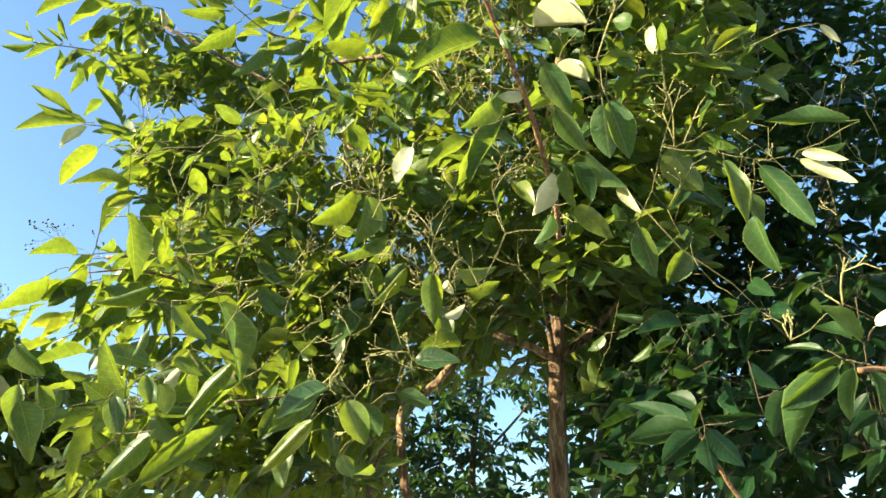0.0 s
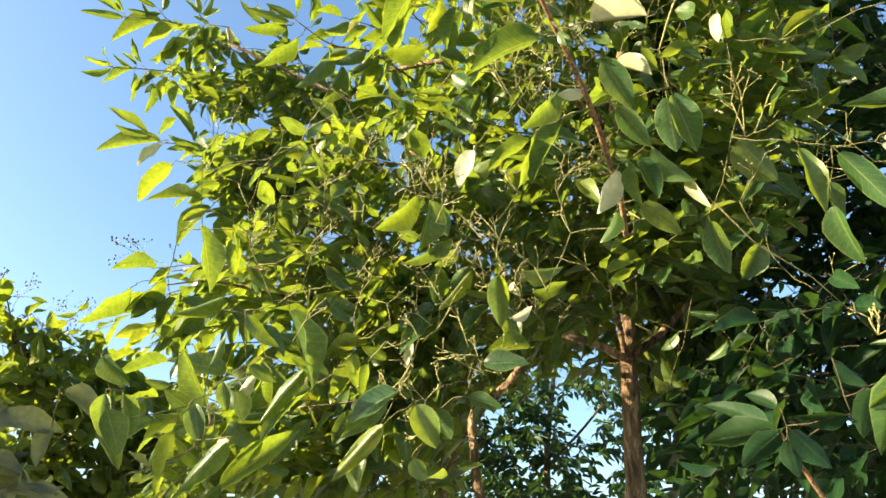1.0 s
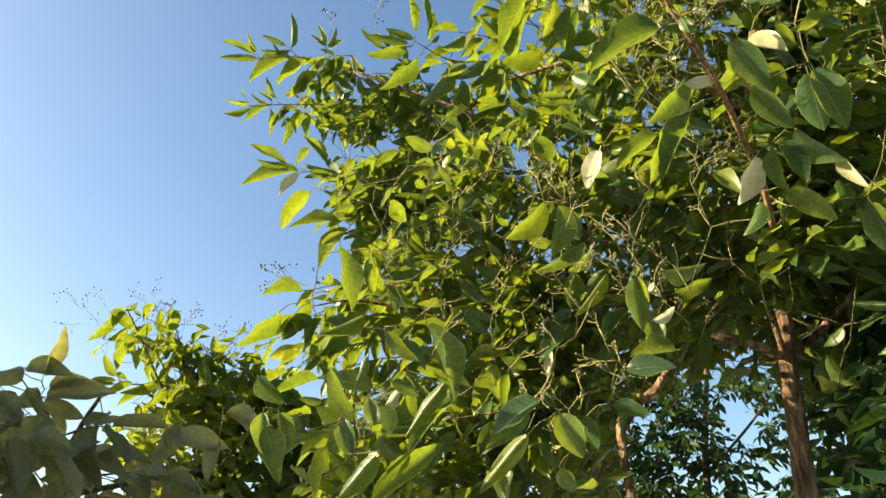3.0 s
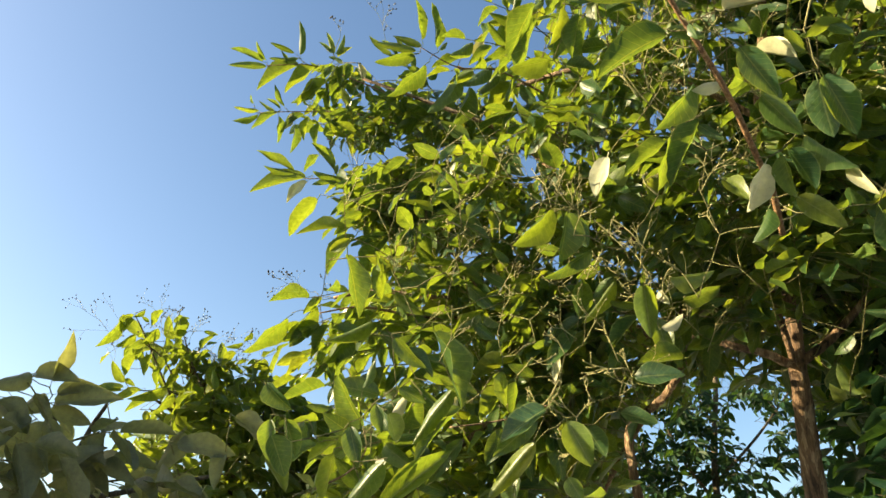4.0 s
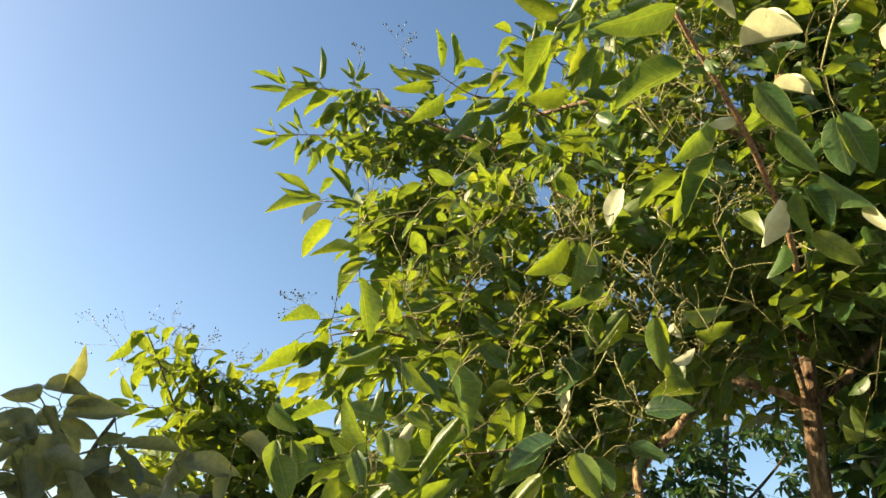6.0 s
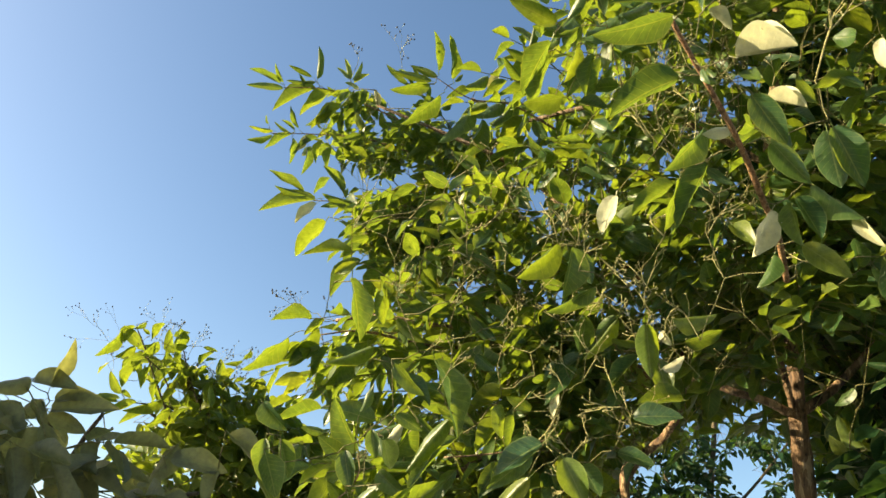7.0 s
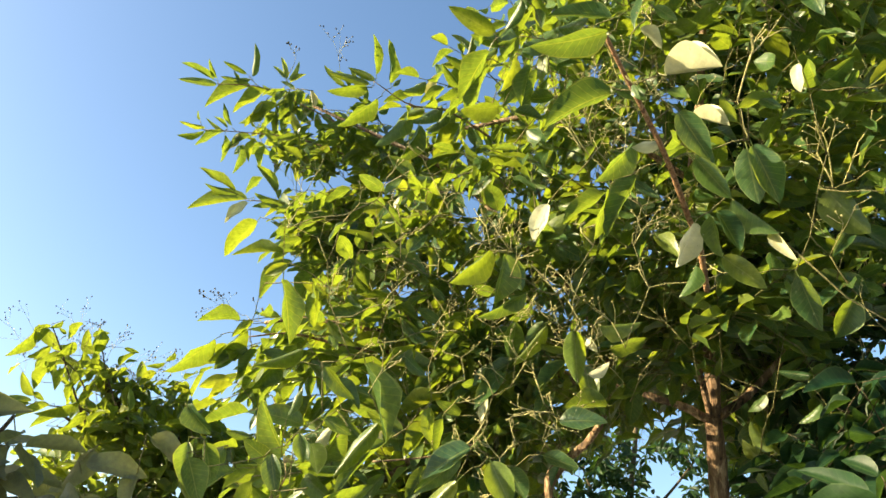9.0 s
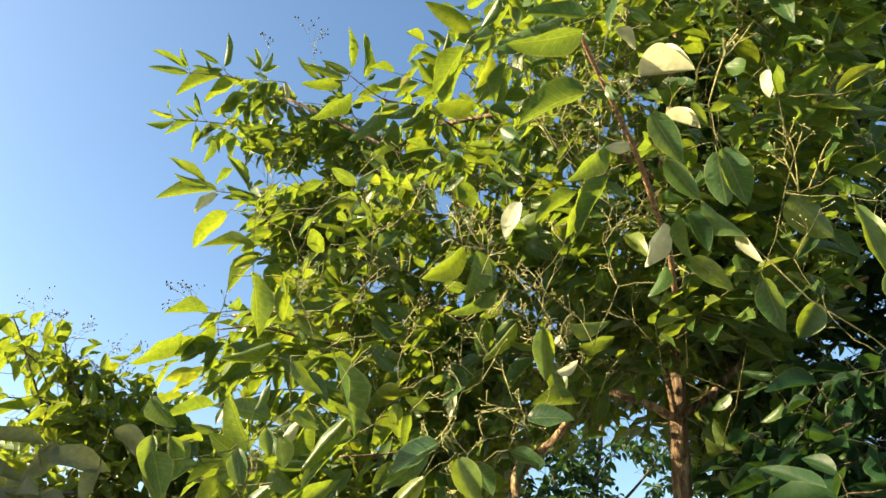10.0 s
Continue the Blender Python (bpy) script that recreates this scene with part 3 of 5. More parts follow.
limb(B, "limb", 0.004, 0.0018, (36.6, 13.5, 3.08), (39.0, 14.7, 3.08), (40.8, 14.5, 3.08), (42.5, 14.3, 3.08))
limb(B, "limb", 0.004, 0.0018, (38.1, 14.3, 3.08), (40.0, 16.8, 3.08), (41.9, 17.9, 3.08))
limb(B, "limb", 0.004, 0.0018, (35.3, 13.1, 3.08), (37.9, 16.8, 3.08), (39.6, 19.9, 3.08))
limb(A, "limb", 0.0024, 0.0014, (17.1, 14.1, 1.64), (14.5, 14.5, 1.64), (12.0, 15.0, 1.64), (10.0, 15.7, 1.64), (7.8, 16.6, 1.64))
limb(A, "limb", 0.0022, 0.0014, (27.1, 9.0, 1.64), (24.7, 10.4, 1.64), (23.6, 12.1, 1.64), (23.9, 13.6, 1.64))
limb(B, "stem", 0.03, 0.014, (31.7, 2.8, 3.22), (33.0, 7.5, 3.22), (34.3, 11.6, 3.22), (36.1, 14.6, 3.22), (38.3, 16.7, 3.22))
limb(B, "limb", 0.012, 0.005, (34.1, 10.8, 3.22), (37.4, 12.8, 3.17), (40.1, 14.0, 3.12))
limb(B, "limb", 0.012, 0.005, (33.7, 10.1, 3.22), (32.1, 13.4, 3.22), (31.4, 16.4, 3.22))
limb(C, "stem", 0.016, 0.008, (45.7, -0.3, 1.59), (46.7, 4.0, 1.58), (46.5, 8.9, 1.59), (46.2, 11.9, 1.59), (45.8, 13.9, 1.59))
limb(C, "limb", 0.008, 0.004, (46.3, 8.2, 1.69), (44.3, 9.6, 1.74), (43.6, 11.7, 1.74), (43.0, 13.3, 1.69))
limb(C, "limb", 0.008, 0.004, (46.6, 5.4, 1.69), (43.0, 6.8, 1.74), (38.7, 8.1, 1.74), (35.0, 9.2, 1.69))
limb(N, "bough", 0.004, 0.003, (-39.1, 12.1, 0.96), (-35.2, 14.1, 0.86), (-32.4, 15.0, 0.83), (-31.2, 15.1, 0.81))
limb(N, "bough", 0.004, 0.003, (-26.8, 2.9, 1.26), (-22.3, 6.6, 1.21), (-20.6, 9.7, 1.17), (-19.6, 12.1, 1.17))
limb(A, "limb", 0.009, 0.006, (-9.2, 18.3, 1.99), (-9.0, 20.3, 1.97), (-8.8, 21.9, 1.95), (-8.6, 23.4, 1.95))
limb(N, "trunk", 0.04, 0.02, Vector((1.55, 0.95, -0.05)), Vector((1.5, 0.95, 0.7)), Vector((1.42, 0.98, 1.4)), Vector((1.3, 1.0, 2.0)), Vector((1.25, 1.05, 2.5)))
limb(N, "limb", 0.010, 0.005, Vector((1.42, 0.98, 1.5)), spot((-33.4, 8.0, 1.8)), spot((-27.9, 13.0, 1.9)), spot((-20.5, 14.5, 1.9)), spot((-13.9, 15.0, 1.9)))
limb(D, "stem", 0.035, 0.010, Vector((0.25, 5.2, -0.05)), Vector((0.26, 5.2, 1.5)), Vector((0.22, 5.2, 2.5)), Vector((0.30, 5.2, 3.2)), Vector((0.34, 5.2, 3.8)))
limb(D, "limb", 0.012, 0.006, Vector((0.22, 5.2, 2.4)), Vector((0.02, 5.15, 2.7)), Vector((-0.15, 5.1, 3.2)))
limb(D, "limb", 0.012, 0.006, Vector((0.24, 5.2, 2.55)), Vector((0.5, 5.1, 2.8)), Vector((0.75, 5.1, 3.1)))
limb(E, "trunk", 0.06, 0.025, Vector((2.0, 3.2, -0.05)), Vector((2.02, 3.2, 1.2)), Vector((1.95, 3.22, 2.4)), Vector((2.0, 3.2, 3.6)), Vector((1.98, 3.25, 4.9)))
limb(E, "limb", 0.025, 0.010, Vector((1.96, 3.22, 2.3)), Vector((1.6, 3.2, 2.9)), Vector((1.2, 3.25, 3.5)), Vector((1.0, 3.3, 4.2)))
limb(E, "limb", 0.025, 0.010, Vector((1.98, 3.2, 2.7)), Vector((2.4, 3.1, 3.3)), Vector((2.8, 3.1, 3.8)))

# ---- single leaves ----
folded_leaf(A, (-9.4, 43.9, 1.04), (-15.6, 43.2, 1.04), .42)
leaf(A, (-6.1, 43.6, 1.05), (-6.7, 42.4, 1.05), .5, 20, .2)
leaf(A, (-3.8, 43.2, 1.09), (3.2, 41.0, 1.09), .46, 10, .5, sun="lit")
leaf(A, (-4.0, 43.6, 1.09), (-7.3, 42.4, 1.09), .4, 60, .1, sun="lit")
leaf(A, (-3.8, 47.7, 1.04), (4.7, 47.1, 1.04), .38, 15, .4, sun="lit")
leaf(A, (-4.4, 48.7, 1.05), (2.8, 49.3, 1.05), .3, 50, .3, sun="lit")
leaf(A, (-10.2, 41.0, 1.09), (-12.3, 37.2, 1.09), .55, 5, .2, sun="dark")
folded_leaf(A, (-11.4, 40.5, 1.13), (-14.9, 38.9, 1.13), .34)
leaf(A, (-11.1, 37.4, 1.14), (-13.5, 34.1, 1.14), .5, 15, .2, sun="dark")
leaf(A, (-5.6, 39.3, 1.11), (-1.6, 36.5, 1.11), .42, 20, .4, sun="lit")
leaf(A, (-8.0, 39.0, 1.11), (-5.3, 38.9, 1.11), .5, 10, .6, pale=True)
leaf(A, (-5.6, 36.7, 1.13), (-2.5, 32.3, 1.13), .34, 20, .2, sun="lit")
leaf(A, (-2.9, 35.8, 1.13), (-1.3, 32.1, 1.13), .38, 20, .2, sun="lit")
leaf(A, (-10.2, 32.6, 1.15), (-8.2, 29.5, 1.15), .5, 10, .3, pale=True)
leaf(A, (-11.7, 32.9, 1.15), (-12.1, 29.8, 1.15), .45, 15, .2, sun="lit")
leaf(A, (-12.2, 33.2, 1.16), (-13.5, 30.1, 1.16), .5, 50, .2)
leaf(A, (-9.8, 29.4, 1.19), (-8.1, 27.1, 1.19), .45, 20, .3)
leaf(A, (-13.7, 33.9, 1.17), (-16.8, 30.9, 1.17), .4, 40, .2)
leaf(A, (-16.2, 31.2, 1.17), (-17.7, 28.7, 1.17), .35, 20, .3, pale=True)
leaf(A, (-18.6, 40.6, 1.09), (-15.3, 40.4, 1.09), .4, 40, .1, sun="lit")
leaf(A, (-17.0, 41.1, 1.09), (-19.2, 39.6, 1.09), .42, 30, .2, sun="lit")
leaf(A, (-16.1, 37.5, 1.14), (-17.3, 33.1, 1.14), .5, 15, .2, sun="dark")
leaf(A, (-7.4, 47.6, 1.19), (-9.2, 45.9, 1.19), .5, 30, .3, pale=True)
leaf(A, (-9.1, 48.9, 1.24), (-11.2, 47.6, 1.24), .5, 20, .3)
leaf(A, (-2.3, 35.5, 1.29), (1.5, 33.4, 1.29), .4, 30, .2)
leaf(A, (-12.1, 29.8, 1.19), (-15.0, 27.1, 1.19), .5, 20, .2)
leaf(A, (9.6, 46.8, 1.69), (12.4, 42.7, 1.69), .42, 15, .3, sun="lit")
leaf(A, (9.1, 48.1, 1.69), (14.5, 49.8, 1.69), .4, 35, .3, sun="lit")
leaf(A, (9.5, 48.4, 1.74), (13.5, 49.1, 1.74), .3, 55, .2)
leaf(A, (11.6, 46.7, 1.79), (14.0, 47.8, 1.79), .32, 45, .1)
leaf(A, (11.7, 45.2, 1.79), (14.5, 46.2, 1.79), .35, 40, .1)
leaf(A, (12.1, 46.3, 1.79), (11.6, 48.0, 1.79), .3, 30, .1)
leaf(A, (6.0, 50.5, 1.49), (7.8, 48.4, 1.49), .4, 30, .2)
leaf(A, (6.5, 47.8, 1.49), (8.7, 47.3, 1.49), .3, 30, .2)
leaf(A, (6.7, 46.3, 1.59), (8.1, 43.7, 1.59), .4, 25, .3, sun="lit")
leaf(A, (4.8, 45.7, 1.59), (5.8, 42.7, 1.59), .35, 20, .2)
leaf(A, (3.0, 46.5, 1.59), (3.6, 44.4, 1.59), .5, 30, .3)
leaf(A, (4.3, 49.8, 1.49), (3.6, 48.4, 1.49), .6, 20, .5)
leaf(A, (8.3, 42.6, 1.59), (12.2, 42.2, 1.59), .6, 10, .2)
leaf(A, (6.5, 42.2, 1.69), (3.5, 41.5, 1.69), .4, 40, .2)
leaf(A, (19.7, 25.7, 1.83), (22.7, 25.8, 1.83), .45, 35, .4)
leaf(A, (24.1, 21.9, 1.68), (27.7, 20.0, 1.68), .3, 30, .3)
leaf(A, (21.1, 19.9, 1.68), (18.6, 17.8, 1.68), .32, 25, .3)
leaf(A, (16.2, 18.6, 1.68), (20.0, 19.4, 1.68), .42, 20, .5, sun="lit")
leaf(A, (12.0, 19.4, 1.68), (15.8, 17.5, 1.68), .4, 25, .3, sun="lit")
leaf(A, (23.0, 16.2, 1.73), (26.7, 16.7, 1.73), .5, 35, .3)
leaf(A, (20.5, 16.5, 1.73), (23.8, 15.0, 1.73), .3, 50, .2)
leaf(A, (22.0, 14.9, 1.48), (21.2, 12.8, 1.48), .75, 20, .2)
leaf(A, (16.2, 15.6, 1.48), (19.6, 11.4, 1.48), .25, 25, .3)
leaf(A, (24.2, 16.7, 1.58), (23.5, 19.0, 1.58), .3, 30, .2)
leaf(A, (16.6, 21.6, 1.78), (12.2, 21.2, 1.78), .35, 40, .4, sun="lit")
leaf(A, (8.4, 31.2, 1.43), (11.9, 28.5, 1.43), .5, 15, .25, sun="lit")
leaf(A, (7.0, 30.9, 1.43), (7.9, 27.1, 1.43), .55, 15, .15, sun="lit")
leaf(A, (6.7, 30.8, 1.46), (5.4, 28.1, 1.46), .55, 30, .15, sun="dark")
leaf(A, (5.1, 27.9, 1.43), (9.3, 25.8, 1.43), .3, 25, .4, sun="lit")
leaf(A, (3.1, 34.9, 1.49), (4.4, 32.0, 1.48), .5, 40, .6, pale=True)
leaf(A, (-1.3, 25.3, 1.48), (-4.8, 25.5, 1.48), .45, 25, .6)
leaf(A, (0.9, 24.9, 1.43), (0.7, 20.9, 1.43), .5, 25, .2, sun="dark")
leaf(A, (3.3, 25.4, 1.48), (6.1, 22.3, 1.48), .25, 25, .2)
leaf(A, (1.6, 23.5, 1.48), (4.0, 23.9, 1.48), .3, 40, .2)
leaf(A, (-0.3, 24.4, 1.53), (-1.0, 23.3, 1.53), .6, 20, .5, pale=True)
leaf(A, (-0.2, 21.6, 1.48), (-1.9, 22.5, 1.48), .5, 20, .5, pale=True)
leaf(A, (-1.5, 19.2, 1.58), (2.1, 18.9, 1.58), .5, 30, .3)
leaf(A, (-2.1, 23.5, 1.58), (-5.0, 24.3, 1.58), .5, 25, .3)
leaf(A, (7.5, 14.8, 1.58), (8.2, 12.5, 1.58), .7, 10, .2, sun="dark")
leaf(A, (6.3, 14.3, 1.48), (4.9, 12.2, 1.48), .6, 15, .2)
leaf(A, (10.2, 14.8, 1.48), (13.5, 12.1, 1.48), .4, 20, .2, sun="dark")
leaf(A, (11.8, 17.7, 1.58), (12.0, 15.1, 1.58), .5, 20, .2)
leaf(A, (-26.6, 27.0, 1.56), (-27.6, 22.7, 1.56), .42, 15, .3, sun="front")
leaf(A, (-35.0, 32.0, 1.51), (-29.0, 33.6, 1.51), .24, 15, .15, sun="dark")
leaf(A, (-25.3, 34.0, 1.61), (-29.3, 34.9, 1.61), .36, 25, .3)
leaf(A, (-31.2, 30.7, 1.51), (-34.2, 29.4, 1.51), .3, 30, .3, pale=True)
leaf(A, (-30.9, 30.3, 1.51), (-34.4, 27.7, 1.51), .26, 30, .3, pale=True)
leaf(A, (-31.3, 30.9, 1.51), (-34.3, 30.6, 1.51), .3, 40, .2)
leaf(A, (-27.9, 30.5, 1.51), (-30.8, 25.4, 1.51), .35, 20, .3)
leaf(A, (-26.0, 29.2, 1.61), (-27.0, 26.0, 1.61), .35, 30, .2, sun="lit")
leaf(A, (-25.2, 31.5, 1.51), (-25.9, 26.7, 1.51), .3, 30, .2)
leaf(A, (-20.8, 33.2, 1.61), (-23.0, 29.8, 1.61), .7, 10, .2, sun="dark")
leaf(A, (-20.8, 25.4, 1.61), (-19.0, 23.1, 1.61), .7, 15, .2, sun="dark")
leaf(A, (-17.4, 27.6, 1.51), (-18.2, 23.6, 1.51), .5, 15, .2, sun="dark")
leaf(A, (-15.5, 37.4, 1.31), (-15.6, 33.3, 1.31), .6, 10, .2, sun="dark")
leaf(A, (-35.1, 38.8, 1.51), (-36.1, 37.3, 1.51), .35, 30, .3, pale=True)
leaf(A, (-26.2, 39.4, 1.51), (-29.7, 40.3, 1.51), .3, 30, .2)
leaf(A, (-21.2, 42.3, 1.51), (-20.8, 40.4, 1.51), .5, 20, .5, pale=True)
leaf(A, (-17.4, 17.3, 2.01), (-19.1, 18.4, 2.01), .8, 10, .2, sun="lit")
leaf(A, (-12.0, 17.7, 1.91), (-12.4, 15.1, 1.91), .45, 20, .3, sun="lit")
leaf(A, (-11.9, 17.1, 1.91), (-14.4, 15.4, 1.91), .3, 30, .3)
leaf(A, (-15.0, 20.9, 2.01), (-16.7, 20.1, 2.01), .4, 30, .3)
N["mat"] = LEAF_SUNLIT  # the near shoot is in the sun, which its brighter leaf colour carries
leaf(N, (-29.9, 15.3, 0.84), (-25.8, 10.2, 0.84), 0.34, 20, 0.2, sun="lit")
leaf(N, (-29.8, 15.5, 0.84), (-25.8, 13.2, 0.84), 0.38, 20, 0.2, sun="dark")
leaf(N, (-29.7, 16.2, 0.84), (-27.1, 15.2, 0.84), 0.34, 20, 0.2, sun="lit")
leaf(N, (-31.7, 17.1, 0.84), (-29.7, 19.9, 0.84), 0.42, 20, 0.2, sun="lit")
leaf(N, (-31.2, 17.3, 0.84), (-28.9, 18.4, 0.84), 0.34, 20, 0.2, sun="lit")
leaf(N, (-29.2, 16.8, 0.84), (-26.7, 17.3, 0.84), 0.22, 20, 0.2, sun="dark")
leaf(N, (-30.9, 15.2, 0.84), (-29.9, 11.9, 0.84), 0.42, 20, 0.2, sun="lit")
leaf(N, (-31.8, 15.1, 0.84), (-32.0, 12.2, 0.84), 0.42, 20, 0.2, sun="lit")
N["mat"] = LEAF_SHADED
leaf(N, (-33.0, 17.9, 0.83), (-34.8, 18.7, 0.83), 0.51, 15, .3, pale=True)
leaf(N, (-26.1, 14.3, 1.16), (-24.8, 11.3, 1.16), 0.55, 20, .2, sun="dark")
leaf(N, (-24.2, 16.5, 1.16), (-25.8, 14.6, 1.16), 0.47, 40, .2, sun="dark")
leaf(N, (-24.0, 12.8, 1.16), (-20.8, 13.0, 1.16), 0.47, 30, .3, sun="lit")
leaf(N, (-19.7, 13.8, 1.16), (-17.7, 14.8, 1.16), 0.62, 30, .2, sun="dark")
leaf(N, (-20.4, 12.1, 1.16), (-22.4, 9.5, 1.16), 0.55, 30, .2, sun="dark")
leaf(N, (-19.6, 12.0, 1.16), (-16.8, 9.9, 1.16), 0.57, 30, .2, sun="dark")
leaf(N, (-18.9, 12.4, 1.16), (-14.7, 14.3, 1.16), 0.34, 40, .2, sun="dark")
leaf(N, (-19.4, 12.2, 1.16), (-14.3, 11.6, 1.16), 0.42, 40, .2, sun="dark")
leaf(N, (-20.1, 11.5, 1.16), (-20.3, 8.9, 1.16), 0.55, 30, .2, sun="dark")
leaf(A, (7.6, 14.7, 1.36), (6.0, 11.6, 1.36), .7, 10, .1, sun="dark")
leaf(A, (10.3, 13.1, 1.36), (13.9, 8.9, 1.36), .3, 15, .2, sun="dark")
leaf(A, (9.4, 15.7, 1.41), (12.9, 13.2, 1.41), .5, 20, .3)
leaf(A, (11.6, 11.0, 1.41), (12.0, 8.2, 1.41), .7, 10, .2)
leaf(A, (2.2, 18.0, 1.41), (-1.5, 18.0, 1.41), .5, 20, .3)
leaf(A, (17.0, 16.9, 1.41), (19.9, 12.7, 1.41), .3, 20, .2, sun="dark")
leaf(A, (22.1, 11.2, 1.31), (24.8, 7.6, 1.31), .4, 20, .3, sun="dark")
leaf(A, (24.9, 13.7, 1.41), (24.0, 11.0, 1.41), .6, 20, .2, sun="dark")
leaf(A, (22.5, 15.1, 1.51), (21.9, 13.6, 1.51), .7, 20, .2)
leaf(A, (30.8, 12.6, 1.30), (29.4, 9.8, 1.30), .7, 20, .2, sun="dark")
leaf(A, (12.8, 18.5, 1.46), (12.6, 15.9, 1.46), .5, 20, .2)
leaf(A, (7.8, 10.7, 1.51), (6.8, 9.1, 1.51), .8, 20, .2)
leaf(C, (46.9, 14.3, 1.49), (46.5, 17.8, 1.49), .3, 10, .1, sun="lit")
leaf(A, (31.1, 13.7, 1.40), (30.7, 10.8, 1.40), .5, 15, .2, sun="dark")
leaf(A, (31.0, 11.1, 1.40), (29.2, 8.7, 1.40), .5, 15, .2, sun="dark")
leaf(A, (29.9, 13.8, 1.40), (28.8, 11.2, 1.40), .5, 15, .2, sun="dark")
leaf(A, (21.2, 16.9, 1.41), (19.0, 15.9, 1.41), .5, 20, .3, sun="dark")
leaf(A, (23.0, 15.5, 1.41), (22.4, 13.5, 1.41), .6, 20, .2, sun="dark")
leaf(A, (25.2, 13.2, 1.41), (24.0, 10.7, 1.41), .55, 20, .2, sun="dark")
leaf(A, (22.0, 8.1, 1.41), (16.8, 12.4, 1.41), .3, 20, .2, sun="dark")
leaf(A, (26.0, 11.6, 1.51), (26.4, 8.2, 1.50), .4, 30, .2, sun="lit")
leaf(A, (3.5, 15.4, 1.41), (0.8, 14.6, 1.41), .5, 20, .2, sun="dark")
leaf(A, (18.6, 21.4, 1.41), (16.2, 15.7, 1.41), .3, 20, .2, sun="lit")
leaf(A, (21.9, 20.8, 1.41), (19.2, 18.6, 1.41), .4, 20, .2, sun="lit")
leaf(A, (16.4, 18.6, 1.46), (17.0, 21.4, 1.46), .45, 20, .3, sun="lit")

leaf(A, (34.1, 41.5, 2.55), (34.7, 43.8, 2.55), 0.26, 20, 0.1, sun="front")
leaf(A, (34.7, 41.5, 2.55), (37.1, 41.8, 2.55), 0.24, 20, 0.2)
leaf(A, (34.2, 41.2, 2.55), (36.9, 40.7, 2.55), 0.22, 20, 0.1, sun="dark")
leaf(A, (37.5, 40.3, 2.55), (40.7, 40.6, 2.55), 0.24, 20, 0.1, sun="front")
leaf(A, (37.1, 40.0, 2.55), (40.4, 39.4, 2.55), 0.24, 20, 0.2, sun="lit")
leaf(A, (37.2, 40.5, 2.55), (38.4, 41.6, 2.55), 0.26, 20, 0.1, sun="dark")
leaf(A, (34.0, 40.7, 2.55), (37.4, 38.2, 2.55), 0.26, 20, 0.3, sun="lit")
leaf(A, (32.4, 40.8, 2.55), (34.9, 38.4, 2.55), 0.34, 20, 0.3, sun="lit")
leaf(A, (31.0, 40.0, 2.55), (33.5, 37.7, 2.55), 0.34, 20, 0.3, sun="lit")
leaf(A, (30.8, 42.1, 2.55), (31.8, 43.5, 2.55), 0.3, 20, 0.1)
leaf(A, (30.6, 42.1, 2.55), (30.0, 43.6, 2.55), 0.26, 20, 0.1)
leaf(A, (30.3, 41.9, 2.55), (29.0, 42.8, 2.55), 0.3, 20, 0.2, sun="lit")
leaf(A, (31.0, 42.1, 2.55), (32.4, 42.7, 2.55), 0.3, 20, 0.2)
leaf(A, (28.6, 41.1, 2.55), (30.7, 40.7, 2.55), 0.4, 20, 0.3, sun="lit")
leaf(A, (32.4, 39.8, 2.55), (34.1, 37.8, 2.55), 0.32, 20, 0.3, sun="lit")
leaf(A, (34.7, 37.5, 2.55), (35.9, 38.9, 2.55), 0.26, 20, 0.1, sun="dark")
leaf(A, (35.2, 40.6, 2.55), (36.0, 41.5, 2.55), 0.26, 20, 0.1)
leaf(A, (31.3, 40.8, 2.55), (32.9, 41.1, 2.55), 0.3, 20, 0.2)
leaf(A, (27.6, 40.5, 2.55), (28.2, 41.8, 2.55), 0.4, 20, 0.4, pale=True)
leaf(A, (36.9, 36.4, 2.55), (39.0, 35.5, 2.55), 0.26, 20, 0.1, sun="lit")
leaf(A, (36.9, 36.7, 2.55), (39.2, 36.5, 2.55), 0.22, 20, 0.1)
leaf(A, (35.2, 36.9, 2.55), (37.2, 35.2, 2.55), 0.26, 20, 0.2, sun="lit")
leaf(A, (35.5, 37.0, 2.55), (37.0, 37.4, 2.55), 0.24, 20, 0.1)
leaf(A, (35.0, 37.2, 2.55), (36.4, 37.7, 2.55), 0.24, 20, 0.1, sun="dark")
leaf(A, (35.0, 36.6, 2.55), (34.7, 34.6, 2.55), 0.3, 20, 0.3, sun="lit")
leaf(A, (33.4, 36.2, 2.55), (33.4, 34.0, 2.55), 0.3, 20, 0.3, sun="lit")
leaf(A, (33.9, 37.0, 2.55), (34.8, 35.5, 2.55), 0.32, 20, 0.3, pale=True)
leaf(A, (32.7, 37.1, 2.55), (34.4, 35.8, 2.55), 0.3, 20, 0.3, sun="lit")
leaf(A, (32.2, 37.0, 2.55), (32.3, 35.2, 2.55), 0.34, 20, 0.3, sun="lit")
leaf(A, (31.1, 36.7, 2.55), (31.1, 34.9, 2.55), 0.34, 20, 0.3, sun="lit")
leaf(A, (27.5, 36.6, 2.55), (27.6, 34.6, 2.55), 0.32, 20, 0.3, sun="lit")
leaf(A, (30.3, 36.9, 2.55), (29.4, 35.3, 2.55), 0.34, 20, 0.3)
leaf(A, (37.5, 37.1, 2.55), (37.9, 37.7, 2.55), 0.3, 20, 0.1, sun="lit")
leaf(A, (32.8, 32.8, 2.4), (36.2, 33.7, 2.4), 0.26, 20, 0.2, sun="dark")
